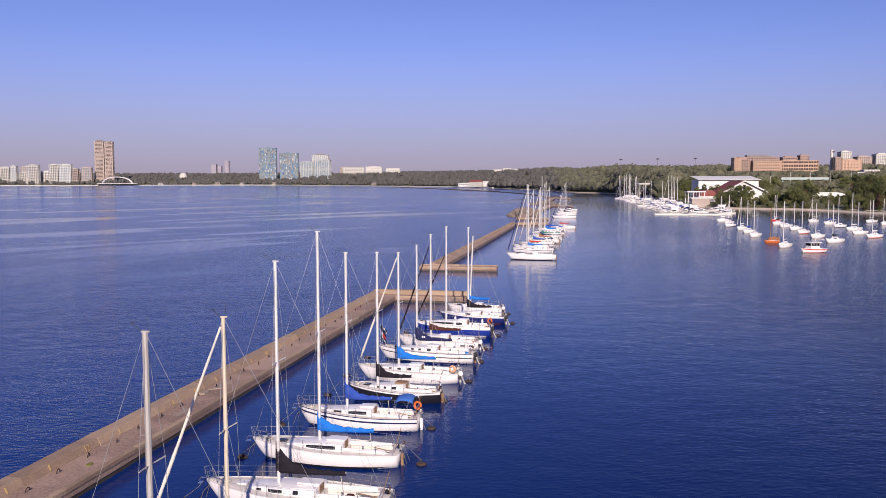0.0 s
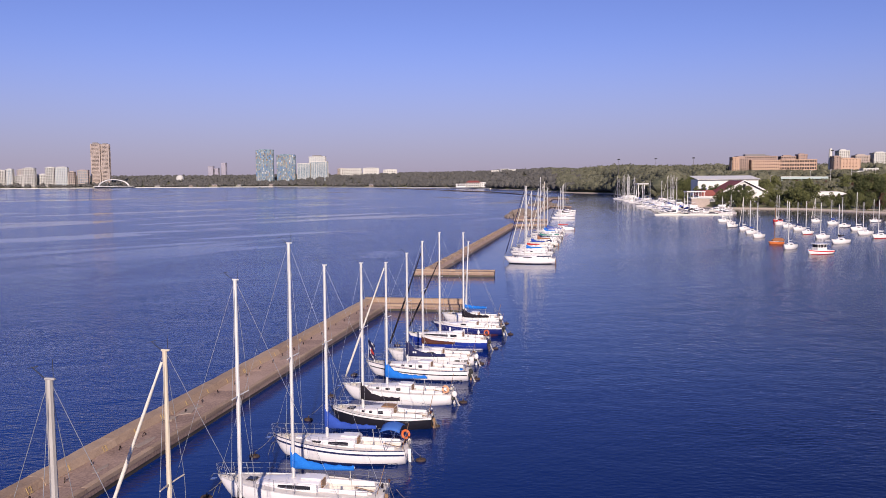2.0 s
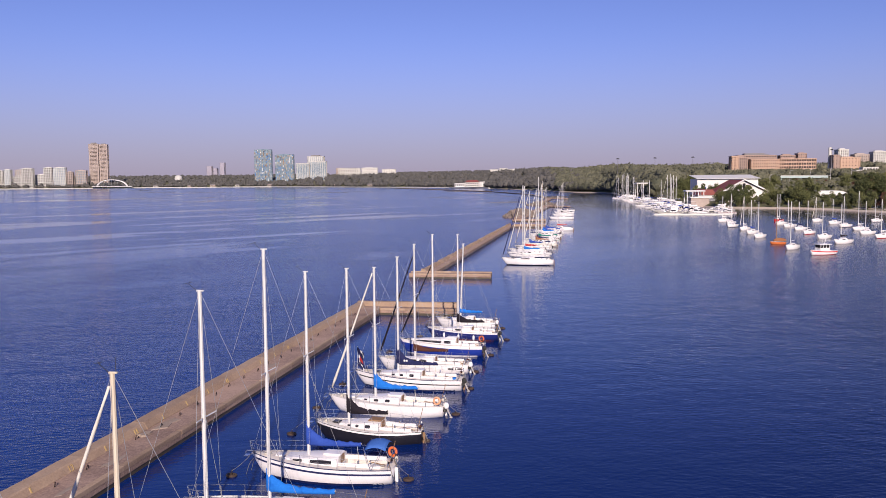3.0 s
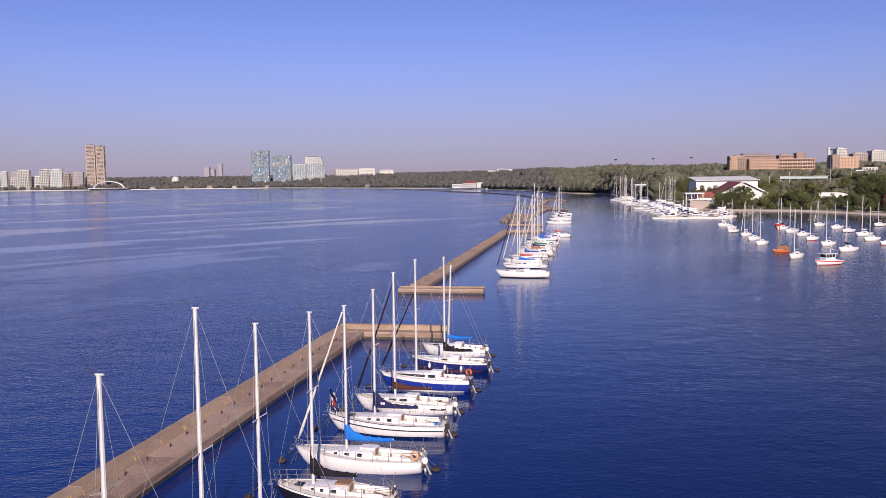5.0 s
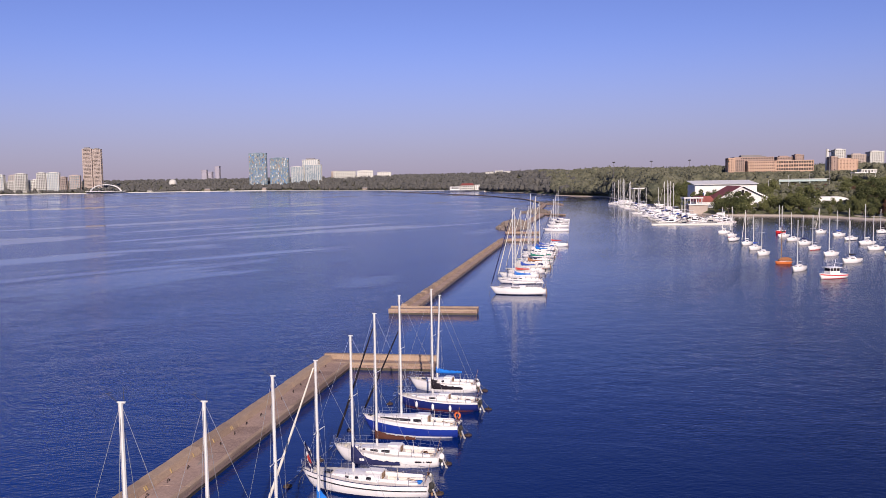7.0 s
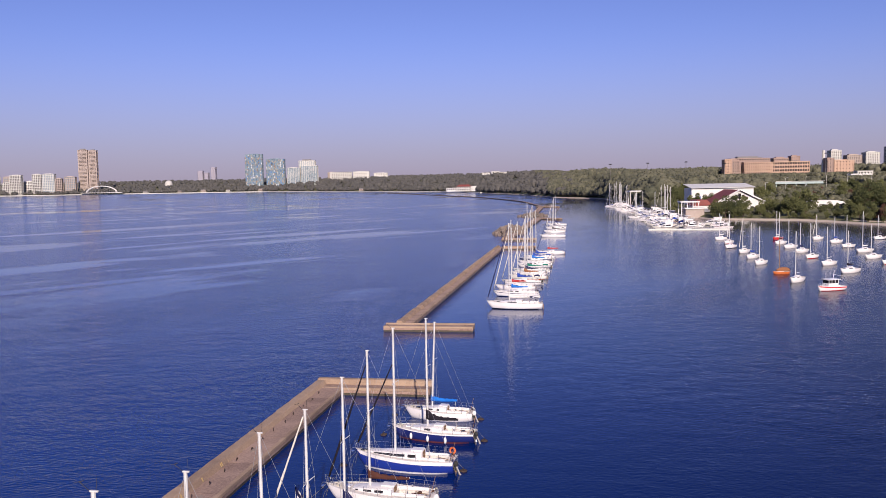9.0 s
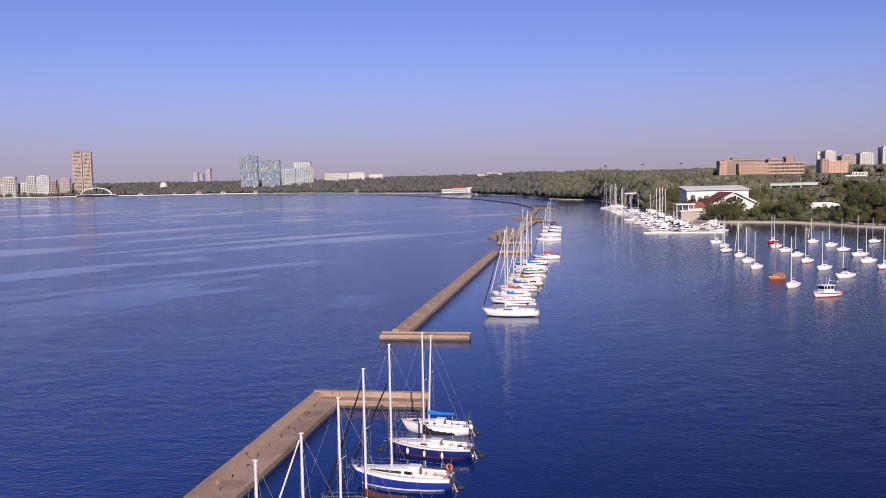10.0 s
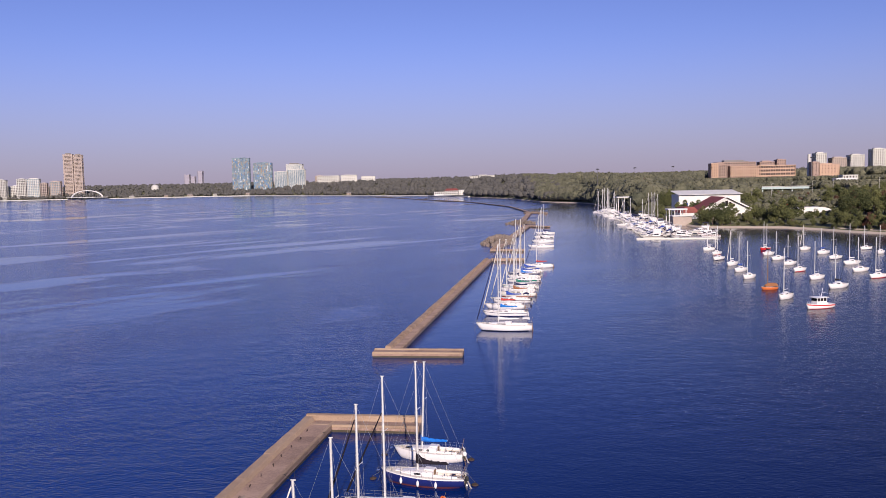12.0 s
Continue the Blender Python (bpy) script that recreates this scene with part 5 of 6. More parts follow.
# ---- buildings ----
BRICK = material("orange_brown_brick", (0.38, 0.235, 0.165), (0.56, 0.385, 0.28), 0.85, scale=0.15, fine=2.0, bump=0.2)
BRICK_DARK = material("grey_brown_brick", (0.25, 0.17, 0.14), (0.40, 0.29, 0.24), 0.85, scale=0.15, fine=2.0, bump=0.2)
BEIGE = material("beige_concrete_cladding", (0.32, 0.255, 0.22), (0.46, 0.375, 0.325), 0.8, scale=0.06, fine=0.8, bump=0.1)
PALE = material("pale_cladding", (0.43, 0.41, 0.38), (0.62, 0.60, 0.55), 0.7, scale=0.06, fine=0.8, bump=0.1)
STUCCO = material("white_painted_boards", (0.56, 0.54, 0.51), (0.72, 0.70, 0.67), 0.6, scale=0.3, fine=4.0, bump=0.15)
RED_ROOF = material("dull_red_roofing", (0.16, 0.035, 0.03), (0.27, 0.07, 0.055), 0.7, scale=0.4, fine=5.0, bump=0.3)
GREY_ROOF = material("grey_flat_roofing", (0.12, 0.11, 0.11), (0.24, 0.22, 0.21), 0.85, scale=0.1, fine=2.0, bump=0.2)
GLASS_TEAL = material("teal_curtain_glass", (0.09, 0.13, 0.18), (0.27, 0.34, 0.37), 0.25, scale=0.12, fine=0.35, bump=0.0, spread=0.25)
GLASS_DARK = material("dark_window_glass", (0.02, 0.018, 0.02), (0.08, 0.07, 0.07), 0.2, scale=0.2, fine=0.5, bump=0.0, spread=0.3)
# distant haze put into one colour for the far towers' walls and glass
HAZED_LAVENDER = material("hazed_lavender_cladding", (0.27, 0.25, 0.30), (0.36, 0.33, 0.39), 0.8, scale=0.06, fine=0.8, bump=0.1)
TEAL_STEEL = material("pale_teal_painted_steel", (0.30, 0.38, 0.38), (0.42, 0.50, 0.49), 0.5, scale=0.3, fine=3.0, bump=0.1)
FLECK = [material("panel_" + n, d, l, 0.35, scale=0.1, fine=0.5, bump=0.0) for n, d, l in (("yellow", (0.27, 0.25, 0.19), (0.36, 0.33, 0.26)), ("blue", (0.05, 0.14, 0.34), (0.10, 0.23, 0.46)), ("grey", (0.45, 0.46, 0.46), (0.62, 0.62, 0.62)), ("rust", (0.28, 0.19, 0.13), (0.37, 0.26, 0.19)))]


def building(name, x0, x1, y, deep, z0, z1, floors, cols, wall, glass, label, slab=0.45, pier=0.35, proud=0.9, top=0.0, flecks=0, category="building", turn=0.0):
    """A block with a glazed core, a floor band for each storey, upright piers, and a roof with its plant room."""
    w, cx = x1 - x0, (x0 + x1) / 2
    root = thing(name, pose(cx, y, z0, 0, 0, turn), label, category, "buildings on the skyline")
    H = z1 - z0
    bm = bmesh.new()
    box(bm, -w / 2 + proud, proud, 0, w / 2 - proud, deep - proud, H - 0.3)
    part("glazing", bm, glass, root, "dark glazed facade")
    fh = H / floors
    bm = bmesh.new()
    box(bm, -w / 2 + 0.3, 0.3, 0, w / 2 - 0.3, deep - 0.3, fh * slab)
    me = mesh_of("storey_band", bm, wall)
    for k in range(floors):
        part("storey_band", me, None, root, at=pose(0, 0, k * fh))
    cw = w / cols
    bm = bmesh.new()
    box(bm, -cw * pier / 2, 0, 0, cw * pier / 2, proud + 0.2, H)
    me = mesh_of("pier", bm, wall)
    for k in range(cols + 1):
        px = min(max(-w / 2 + k * cw, -w / 2 + cw * pier / 2), w / 2 - cw * pier / 2)
        part("pier", me, None, root, at=pose(px, 0, 0))
    n2 = max(1, int(deep / cw))
    bm = bmesh.new()
    box(bm, 0, -cw * pier / 2, 0, proud + 0.2, cw * pier / 2, H)
    me = mesh_of("side_pier", bm, wall)
    for k in range(n2 + 1):
        for s in (0, 1):
            part("side_pier", me, None, root, at=pose(w / 2 if s else -w / 2, min(max(k * deep / n2, cw * pier / 2), deep - cw * pier / 2), 0, 0, 0, 180 * s))
    bm = bmesh.new()
    box(bm, -w / 2 - 0.1, -0.1, H - 0.2, w / 2 + 0.1, deep + 0.1, H + 1.0, 0.1)
    roof = part("roof", bm, wall, root)
    if top:
        bm = bmesh.new()
        box(bm, -w * 0.3, deep * 0.25, H + 0.9, w * 0.22, deep * 0.75, H + top, 0.15)
        box(bm, w * 0.1, deep * 0.3, H + 0.9, w * 0.34, deep * 0.6, H + top * 0.6, 0.15)
        part("plant_room", bm, GREY_ROOF if top > 3 else wall, roof)
    rnd = random.Random(int(abs(x0) * 7 + z1))
    if flecks:
        meshes = []
        for f in FLECK:
            bm = bmesh.new()
            box(bm, -cw * 0.26, 0, 0, cw * 0.26, 0.4, fh * 1.7)
            meshes.append(mesh_of("facade_panel", bm, f))
        for k in range(flecks):
            c, f = rnd.randrange(cols), rnd.randrange(1, floors - 1)
            part("facade_panel", rnd.choice(meshes), None, root, at=pose(-w / 2 + (c + 0.5) * cw, -0.1, f * fh))
    BLOCKS.append((x0, x1, y, y + deep))
    return root


# the skyline over the water
tower = building("apartment_tower", -1317, -1285, 2700, 12, 4, 146, 32, 9, BEIGE, GLASS_DARK, "tall beige apartment tower with rows of balconies", proud=2.5, top=5, slab=0.5, pier=0.3)
building("apartment_tower", -1284, -1256, 2704, 12, 4, 144, 32, 7, BEIGE, GLASS_DARK, "tall beige apartment tower wing beside its twin", proud=2.5, top=4, slab=0.5, pier=0.3)
building("glass_tower", -775, -717, 2750, 16, 5, 123, 36, 12, GLASS_TEAL, GLASS_TEAL, "tall teal glass tower with coloured panels", flecks=230, slab=0.3, proud=0.7, top=3)
building("glass_tower", -706, -644, 2755, 16, 5, 106, 31, 12, GLASS_TEAL, GLASS_TEAL, "teal glass tower with scattered coloured panels", flecks=190, slab=0.3, proud=0.7, top=3)
building("glass_tower", -634, -590, 2745, 16, 5, 76, 23, 8, PALE, GLASS_TEAL, "pale teal glass apartment block with white edges", slab=0.2, pier=0.14, top=2)
building("glass_tower", -588, -532, 2745, 16, 5, 82, 25, 9, PALE, GLASS_TEAL, "pale green glass apartment block with a white top", slab=0.2, pier=0.14, top=2)
building("glass_tower", -603, -548, 2785, 25, 5, 100, 29, 8, PALE, GLASS_TEAL, "stepped pale apartment block behind glass towers", slab=0.4, top=5)
building("office_block", -545, -515, 3000, 25, 5, 62, 16, 6, BEIGE, GLASS_DARK, "brownish slab block behind the glass towers", top=3)
building("slab_block", -519, -442, 2900, 10, 14, 61, 9, 12, PALE, GLASS_DARK, "white slab apartment block with dark balconies", slab=0.5, pier=0.45, proud=2.0)
building("slab_block", -438, -381, 2905, 10, 14, 62, 9, 9, PALE, GLASS_DARK, "white slab apartment block in the woods", slab=0.75, pier=0.5, top=2)
building("slab_block", -366, -318, 2910, 10, 14, 56, 8, 8, PALE, GLASS_DARK, "low white slab apartment block in the woods", slab=0.75, pier=0.5, top=2)
for a, b, z, wl_, lab in ((13, 25, 63, PALE, "pale high apartment block"), (27, 40, 61, BEIGE, "beige apartment block"), (46, 67, 66, PALE, "pale apartment block with dark glass"), (30, 55, 42, PALE, "low glazed apartment block"), (62, 95, 46, STUCCO, "white curved-roof apartment block"), (82, 98, 68, PALE, "grey glass apartment block"), (103, 125, 68, PALE, "cream apartment block with a flat top"), (126, 137, 53, BEIGE, "low beige apartment block"), (139, 158, 58, BEIGE, "brown and cream apartment block"), (-12, 4, 60, PALE, "pale waterfront apartment block"), (-40, -20, 52, BEIGE, "beige waterfront apartment block")):
    X = lambda p: -1589 + (p - 12) * 1.909
    building("apartment_block", X(a), X(b), 2650 + (a * 7) % 40, 12, 4, z, max(5, int((z - 4) / 5)), max(3, int((b - a) / 3)), wl_, GLASS_TEAL if a % 2 else GLASS_DARK, lab + " on the far waterfront", slab=0.38, pier=0.25, proud=1.5, top=3)
for a, b, z in ((-1467, -1440, 100), (-1432, -1412, 90), (-1396, -1372, 118)):
    building("far_tower", a, b, 4300, 25, 20, z, 24, 5, HAZED_LAVENDER, HAZED_LAVENDER, "very distant tower above the tree line, haze put into its grey", slab=0.6)

bm = bmesh.new()
for s in (0, 7):
    pipe(bm, [(-1196 + 49 * math.cos(a), 2597 + s, 5 + 22 * math.sin(a)) for a in [k * math.pi / 16 for k in range(17)]], 1.3, n=6)
arch = thing("arch_bridge", pose(0, 0, 0), "white steel arch footbridge on the far shore", "bridge")
part("arch", bm, STUCCO, arch)
bm = bmesh.new()
box(bm, -1262, 2597, 5.2, -1130, 2604, 6.6)
part("bridge_deck", bm, STUCCO, arch)
for k in range(3, 14):
    a = k * math.pi / 16
    bm = bmesh.new()
    tube(bm, (-1196 + 49 * math.cos(a), 2597, 6), (-1196 + 49 * math.cos(a), 2597, 5 + 22 * math.sin(a)), 0.2, n=4)
    part("hanger", bm, WIRE, arch)

dome = thing("domed_hall", pose(-1092, 2900, land_z(-1092, 2900)), "pale round hall with a domed roof on the far shore", "domed hall")
bm = bmesh.new()
tube(bm, (0, 0, -1), (0, 0, 15), 14, 13.5, 20)
part("drum", bm, PALE, dome)
bm = bmesh.new()
ball(bm, (0, 0, 15), 13, 1, 1, 0.85, 16)
part("roof", bm, PALE, dome, smooth=True)

# brick hospital on the hill and its neighbours
building("brick_building", 325, 334, 1126, 14, 14, 44, 8, 3, BRICK, GLASS_DARK, "narrow orange brick hospital wing with rows of windows", slab=0.6, pier=0.5)
building("brick_building", 334.5, 349, 1134, 14, 14, 42, 7, 5, BRICK_DARK, GLASS_DARK, "grey-brown brick hospital link block", slab=0.5, pier=0.45, top=3)
building("brick_building", 350, 387, 1126, 14, 12, 39.5, 7, 13, BRICK, GLASS_DARK, "orange brick hospital block with rows of windows", slab=0.5, pier=0.45)
building("brick_building", 340, 392, 1150, 20, 14, 45.5, 8, 15, BRICK_DARK, GLASS_DARK, "brick hospital block set back behind the others", slab=0.55, pier=0.4, top=3.5)
building("brick_building", 388, 437, 1130, 14, 12, 40, 6, 15, BRICK, GLASS_DARK, "long tan brick hospital block with window bands", slab=0.42, pier=0.22)
building("brick_building", 396, 416, 1148, 12, 14, 45, 8, 6, BRICK_DARK, GLASS_DARK, "brick hospital stair block", slab=0.6, pier=0.4, top=2.5)
building("brick_building", 419, 431, 1148, 12, 14, 47.5, 8, 4, BRICK_DARK, GREY_ROOF, "dark brick lift tower of the hospital", slab=0.7, pier=0.5, top=2)
building("brick_building", 425, 451, 1032, 14, 14, 38.5, 6, 7, BRICK, GLASS_DARK, "orange brick boiler house beside a chimney", slab=0.75, pier=0.6, top=2)
building("brick_building", 417.5, 426, 1029, 12, 14, 41.5, 6, 3, BRICK_DARK, GLASS_DARK, "narrow dark brick stair tower", slab=0.7, pier=0.6, top=1.5)
stack = thing("chimney", pose(418.5, 1042, 14), "tall pale tapering brick chimney", "chimney")
bm = bmesh.new()
tube(bm, (0, 0, 0), (0, 0, 38), 2.6, 1.7, 12)
part("shaft", bm, PALE, stack)
for a, b, z, c in ((700, 721, 70, 5), (732, 761, 60, 7), (768, 796, 65, 8), (812, 838, 76, 6), (850, 880, 58, 6)):
    building("apartment_tower", a, b, 1700, 20, 24, z, int((z - 24) / 3), c, PALE if c != 7 else BEIGE, GLASS_DARK, "pale high-rise apartment block beyond the trees", slab=0.5, pier=0.45, top=3)
building("white_house", 372, 392, 860, 10, 10, 22, 3, 6, STUCCO, GLASS_DARK, "white house among the trees below the hill", slab=0.5, pier=0.4)
building("white_house", 396, 412, 900, 10, 10, 25, 3, 5, PALE, GLASS_DARK, "pale house among the trees below the hill", slab=0.5, pier=0.4)
building("white_house", -41, -15, 1612, 15, 3, 11, 2, 6, PALE, GLASS_DARK, "white pavilion on the far beach", slab=0.45, pier=0.4)
building("white_house", -62, -42, 1615, 10, 3, 9, 1, 5, STUCCO, GLASS_DARK, "low white beach pavilion wing", slab=0.4, pier=0.4)
building("white_house", -14, -3, 1605, 8, 3, 12, 2, 2, STUCCO, GLASS_DARK, "small white beach house", slab=0.5, pier=0.5)
bm = bmesh.new()
vs = [bm.verts.new(p) for p in ((-42, 1611, 12.05), (-14, 1611, 12.05), (-14, 1628, 12.05), (-42, 1628, 12.05), (-38, 1619, 16), (-18, 1619, 16))]
for f in ((0, 1, 5, 4), (1, 2, 5), (2, 3, 4, 5), (3, 0, 4), (0, 3, 2, 1)):
    bm.faces.new([vs[i] for i in f])
tagged(part("pavilion_roof", bm, RED_ROOF), "red hipped roof on the white beach pavilion", "roof")
for a, b, z in ((9, 32, 44), (36, 58, 47), (60, 78, 45)):
    building("white_building", a, b, 2300, 15, 22, z, 8, 5, PALE, GLASS_DARK, "white apartment block on the wooded ridge", slab=0.6, pier=0.5)
building("brick_tower", 167, 173.5, 800, 7, 12, 25, 4, 2, RED_ROOF, GLASS_DARK, "small red brick tower among trees", slab=0.85, pier=0.7, top=1.5)


def prism(bm, prof, y0, y1):
    """A profile in x and z drawn out along y."""
    a, b = [bm.verts.new((x, y0, z)) for x, z in prof], [bm.verts.new((x, y1, z)) for x, z in prof]
    n = len(prof)
    for i in range(n):
        bm.faces.new((a[i], a[(i + 1) % n], b[(i + 1) % n], b[i]))
    bm.faces.new(a[::-1])
    bm.faces.new(b)


# boathouse with its broad white gable
hall = thing("boathouse", pose(0, 0, 0), "large white gabled boathouse with a dull red roof", "boathouse")
bm = bmesh.new()
prism(bm, [(133, 1), (160, 1), (160, 6.9), (145, 14.2), (133, 7.5)], 480, 508)
part("gable_wall", bm, STUCCO, hall)
for prof, nm in (([(132, 7.3), (145, 14.5), (145, 14.9), (131.6, 7.6)], "roof"), ([(145, 14.5), (161.2, 6.6), (161.6, 6.9), (145, 14.9)], "roof")):
    bm = bmesh.new()
    prism(bm, prof, 479.2, 509)
    part(nm, bm, RED_ROOF, hall)
for prof in ([(131.5, 7.1), (145, 14.6), (145, 15.3), (131.2, 7.8)], [(145, 14.6), (161.4, 6.4), (161.9, 7.0), (145, 15.3)]):
    bm = bmesh.new()
    prism(bm, prof, 478.5, 479.15)
    part("barge_board", bm, STUCCO, hall)
for x, z0, z1 in ((141.3, 9.6, 11.2), (143.2, 9.6, 12.2), (145.1, 9.6, 12.8), (147.0, 9.6, 12.0), (148.9, 9.6, 11.0)):
    bm = bmesh.new()
    box(bm, x - 0.75, 479.85, z0, x + 0.75, 479.98, z1)
    part("window", bm, TINT, hall, "dark gable window")
for x in (137, 141, 152, 156):
    bm = bmesh.new()
    box(bm, x - 0.8, 479.85, 3.6, x + 0.8, 479.98, 5.6)
    part("window", bm, TINT, hall, "dark ground floor window")
low = thing("annex", pose(0, 0, 0), "low white annex with a red roof beside the boathouse", "annex")
bm = bmesh.new()
box(bm, 121.5, 486, 0.5, 131.4, 500, 6.2)
part("wall", bm, STUCCO, low)
bm = bmesh.new()
prism(bm, [(120.8, 6.2), (132, 6.2), (129, 9.4), (123.5, 9.4)], 485.5, 501)
part("roof", bm, RED_ROOF, low)
hangar = thing("hangar", pose(0, 0, 0), "long white shed with a pale sloping metal roof", "shed")
bm = bmesh.new()
box(bm, 130.7, 527, 2, 168, 545, 15.6)
part("wall", bm, STUCCO, hangar)
for k in range(19):
    bm = bmesh.new()
    x = 129.9 + k * 2.05
    v = [bm.verts.new(p) for p in ((x, 525.5, 15.7), (x + 2.06, 525.5, 15.7), (x + 2.06, 546, 18.0), (x, 546, 18.0), (x, 525.5, 15.5), (x + 2.06, 525.5, 15.5), (x + 2.06, 546, 17.8), (x, 546, 17.8))]
    for f in ((0, 1, 2, 3), (7, 6, 5, 4), (0, 4, 5, 1), (1, 5, 6, 2), (2, 6, 7, 3), (3, 7, 4, 0)):
        bm.faces.new([v[i] for i in f])
    part("roof_sheet", bm, STUCCO, hangar)
for x in (133, 138, 152, 158):
    bm = bmesh.new()
    box(bm, x, 526.8, 3, x + 3.2, 526.98, 10.5)
    part("door", bm, C_MID if x == 133 else GREY_ROOF, hangar, "large shed door")
pav = thing("pavilion", pose(0, 0, 0), "open white flat-roofed pavilion by the docks", "pavilion")
bm = bmesh.new()
box(bm, 110.5, 470, 8.5, 121, 478, 9.2, 0.1)
part("roof", bm, STUCCO, pav)
for x in (111.2, 114.2, 117.3, 120.3):
    for y in (470.6, 477.3):
        bm = bmesh.new()
        box(bm, x - 0.2, y - 0.2, -0.5, x + 0.2, y + 0.2, 8.5)
        part("post", bm, STUCCO, pav)
bm = bmesh.new()
box(bm, 113, 469, -0.5, 123, 476, 5.0)
part("wall", bm, BEIGE, pav)
bm = bmesh.new()
box(bm, 112.4, 468.4, 5.0, 123.6, 476.6, 5.6, 0.08)
part("terrace", bm, STUCCO, pav)
lift = thing("boat_lift", pose(0, 0, 0), "white boat lift canopy on tall posts", "boat lift")
bm = bmesh.new()
box(bm, 113.5, 640, 12.0, 128.5, 650, 12.9, 0.2)
part("canopy", bm, STUCCO, lift)
for x in (114.5, 119, 123.5, 127.5):
    for y in (641, 649):
        bm = bmesh.new()
        box(bm, x - 0.2, y - 0.2, -1, x + 0.2, y + 0.2, 12.1)
        part("post", bm, STUCCO, lift)
BLOCKS += [(121, 168, 478, 548), (108, 130, 465, 505), (112, 130, 636, 655)]

shed = thing("long_shed", pose(0, 0, 0), "long low white shed behind the beach trees", "shed")
bm = bmesh.new()
prism(bm, [(182, 1), (202, 1), (202, 6.4), (200.4, 7.6), (197, 8.3), (187, 8.3), (183.6, 7.6), (182, 6.4)], 478, 488)
part("wall", bm, STUCCO, shed)
for x in (184.5, 189, 193, 198):
    bm = bmesh.new()
    box(bm, x, 477.8, 4.6, x + 2, 477.97, 6.2)
    part("window", bm, TINT, shed)
span = thing("footbridge", pose(0, 0, 0), "pale teal covered footbridge on slim posts", "footbridge")
bm = bmesh.new()
box(bm, 241, 700, 15.4, 280, 704, 17.3, 0.15)
part("bridge_deck", bm, TEAL_STEEL, span)
bm = bmesh.new()
box(bm, 240, 699.5, 17.3, 281, 704.5, 17.7, 0.1)
part("roof", bm, PALE, span)
for x in (243, 251, 259, 267, 276):
    bm = bmesh.new()
    box(bm, x - 0.4, 701.5, 3, x + 0.4, 702.5, 16.1)
    part("post", bm, TEAL_STEEL, span)
BLOCKS += [(178, 206, 466, 490), (238, 284, 640, 706)]


def light_mast(x, y, top, heads=True):
    z = land_z(x, y)
    root = thing("light_mast", pose(x, y, z), "tall slim steel light mast with a dark lamp ring", "light mast", "light masts along the road")
    bm = bmesh.new()
    tube(bm, (0, 0, -0.5), (0, 0, top - z), 0.32, 0.16, 6)
    part("pole", bm, GREY_ROOF, root)
    bm = bmesh.new()
    tube(bm, (0, 0, top - z - 0.6), (0, 0, top - z + 0.4), 1.7, 1.3, 8)
    part("lamp_ring", bm, RUBBER, root)


for b, y, top in ((1058, 900, 37.5), (1123, 900, 38), (1189, 900, 38.5), (1255, 880, 36), (1428, 900, 45)):
    light_mast(on_bearing(b, y), y, top)


def street_lamp(x, y, top):
    z = land_z(x, y)
    root = thing("street_lamp", pose(x, y, z), "grey steel street lamp with a short arm", "street lamp", "street lamps by the park")
    bm = bmesh.new()
    tube(bm, (0, 0, -0.3), (0, 0, top), 0.16, 0.1, 6)
    tube(bm, (0, 0, top - 0.1), (1.8, 0, top + 0.3), 0.07, n=5)
    part("pole", bm, PALE, root)
    bm = bmesh.new()
    box(bm, 1.5, -0.18, top + 0.22, 2.4, 0.18, top + 0.4, 0.05)
    part("lamp_head", bm, GREY_ROOF, root)


for b, y in ((1326, 560), (1545, 600), (1430, 610), (1466, 620), (1507, 600), (1395, 600), (1360, 600)):
    street_lamp(on_bearing(b, y), y, 11)


def parked_car(x, y, turn, paint, label):
    z = land_z(x, y)
    root = thing("parked_car", pose(x, y, z, 0, 0, turn), label, "car", "cars parked by the park")
    bm = bmesh.new()
    prism(bm, [(-2.2, 0.35), (2.2, 0.35), (2.25, 0.8), (1.2, 0.95), (-2.1, 0.95), (-2.25, 0.7)], -0.85, 0.85)
    part("body", bm, paint, root)
    bm = bmesh.new()
    prism(bm, [(-1.9, 0.94), (1.1, 0.94), (0.4, 1.5), (-1.4, 1.5)], -0.75, 0.75)
    part("cabin", bm, TINT, root)
    for sx in (-1.35, 1.35):
        for sy in (-0.85, 0.85):
            bm = bmesh.new()
            tube(bm, (sx, sy - 0.1, 0.33), (sx, sy + 0.1, 0.33), 0.33, n=10)
            part("wheel", bm, RUBBER, root)


for k, (b, y) in enumerate(((1470, 500), (1478, 502), (1374, 540), (1382, 541), (1391, 540), (1400, 542), (1480, 690), (1489, 692), (1520, 700), (1534, 702))):
    parked_car(on_bearing(b, y), y, 5 + (k * 40) % 30, (GELCOAT, ALLOY, BLACK, NAVY, RED_PAINT)[k % 5], ("white", "silver", "black", "navy", "red")[k % 5] + " car parked beside the park road")

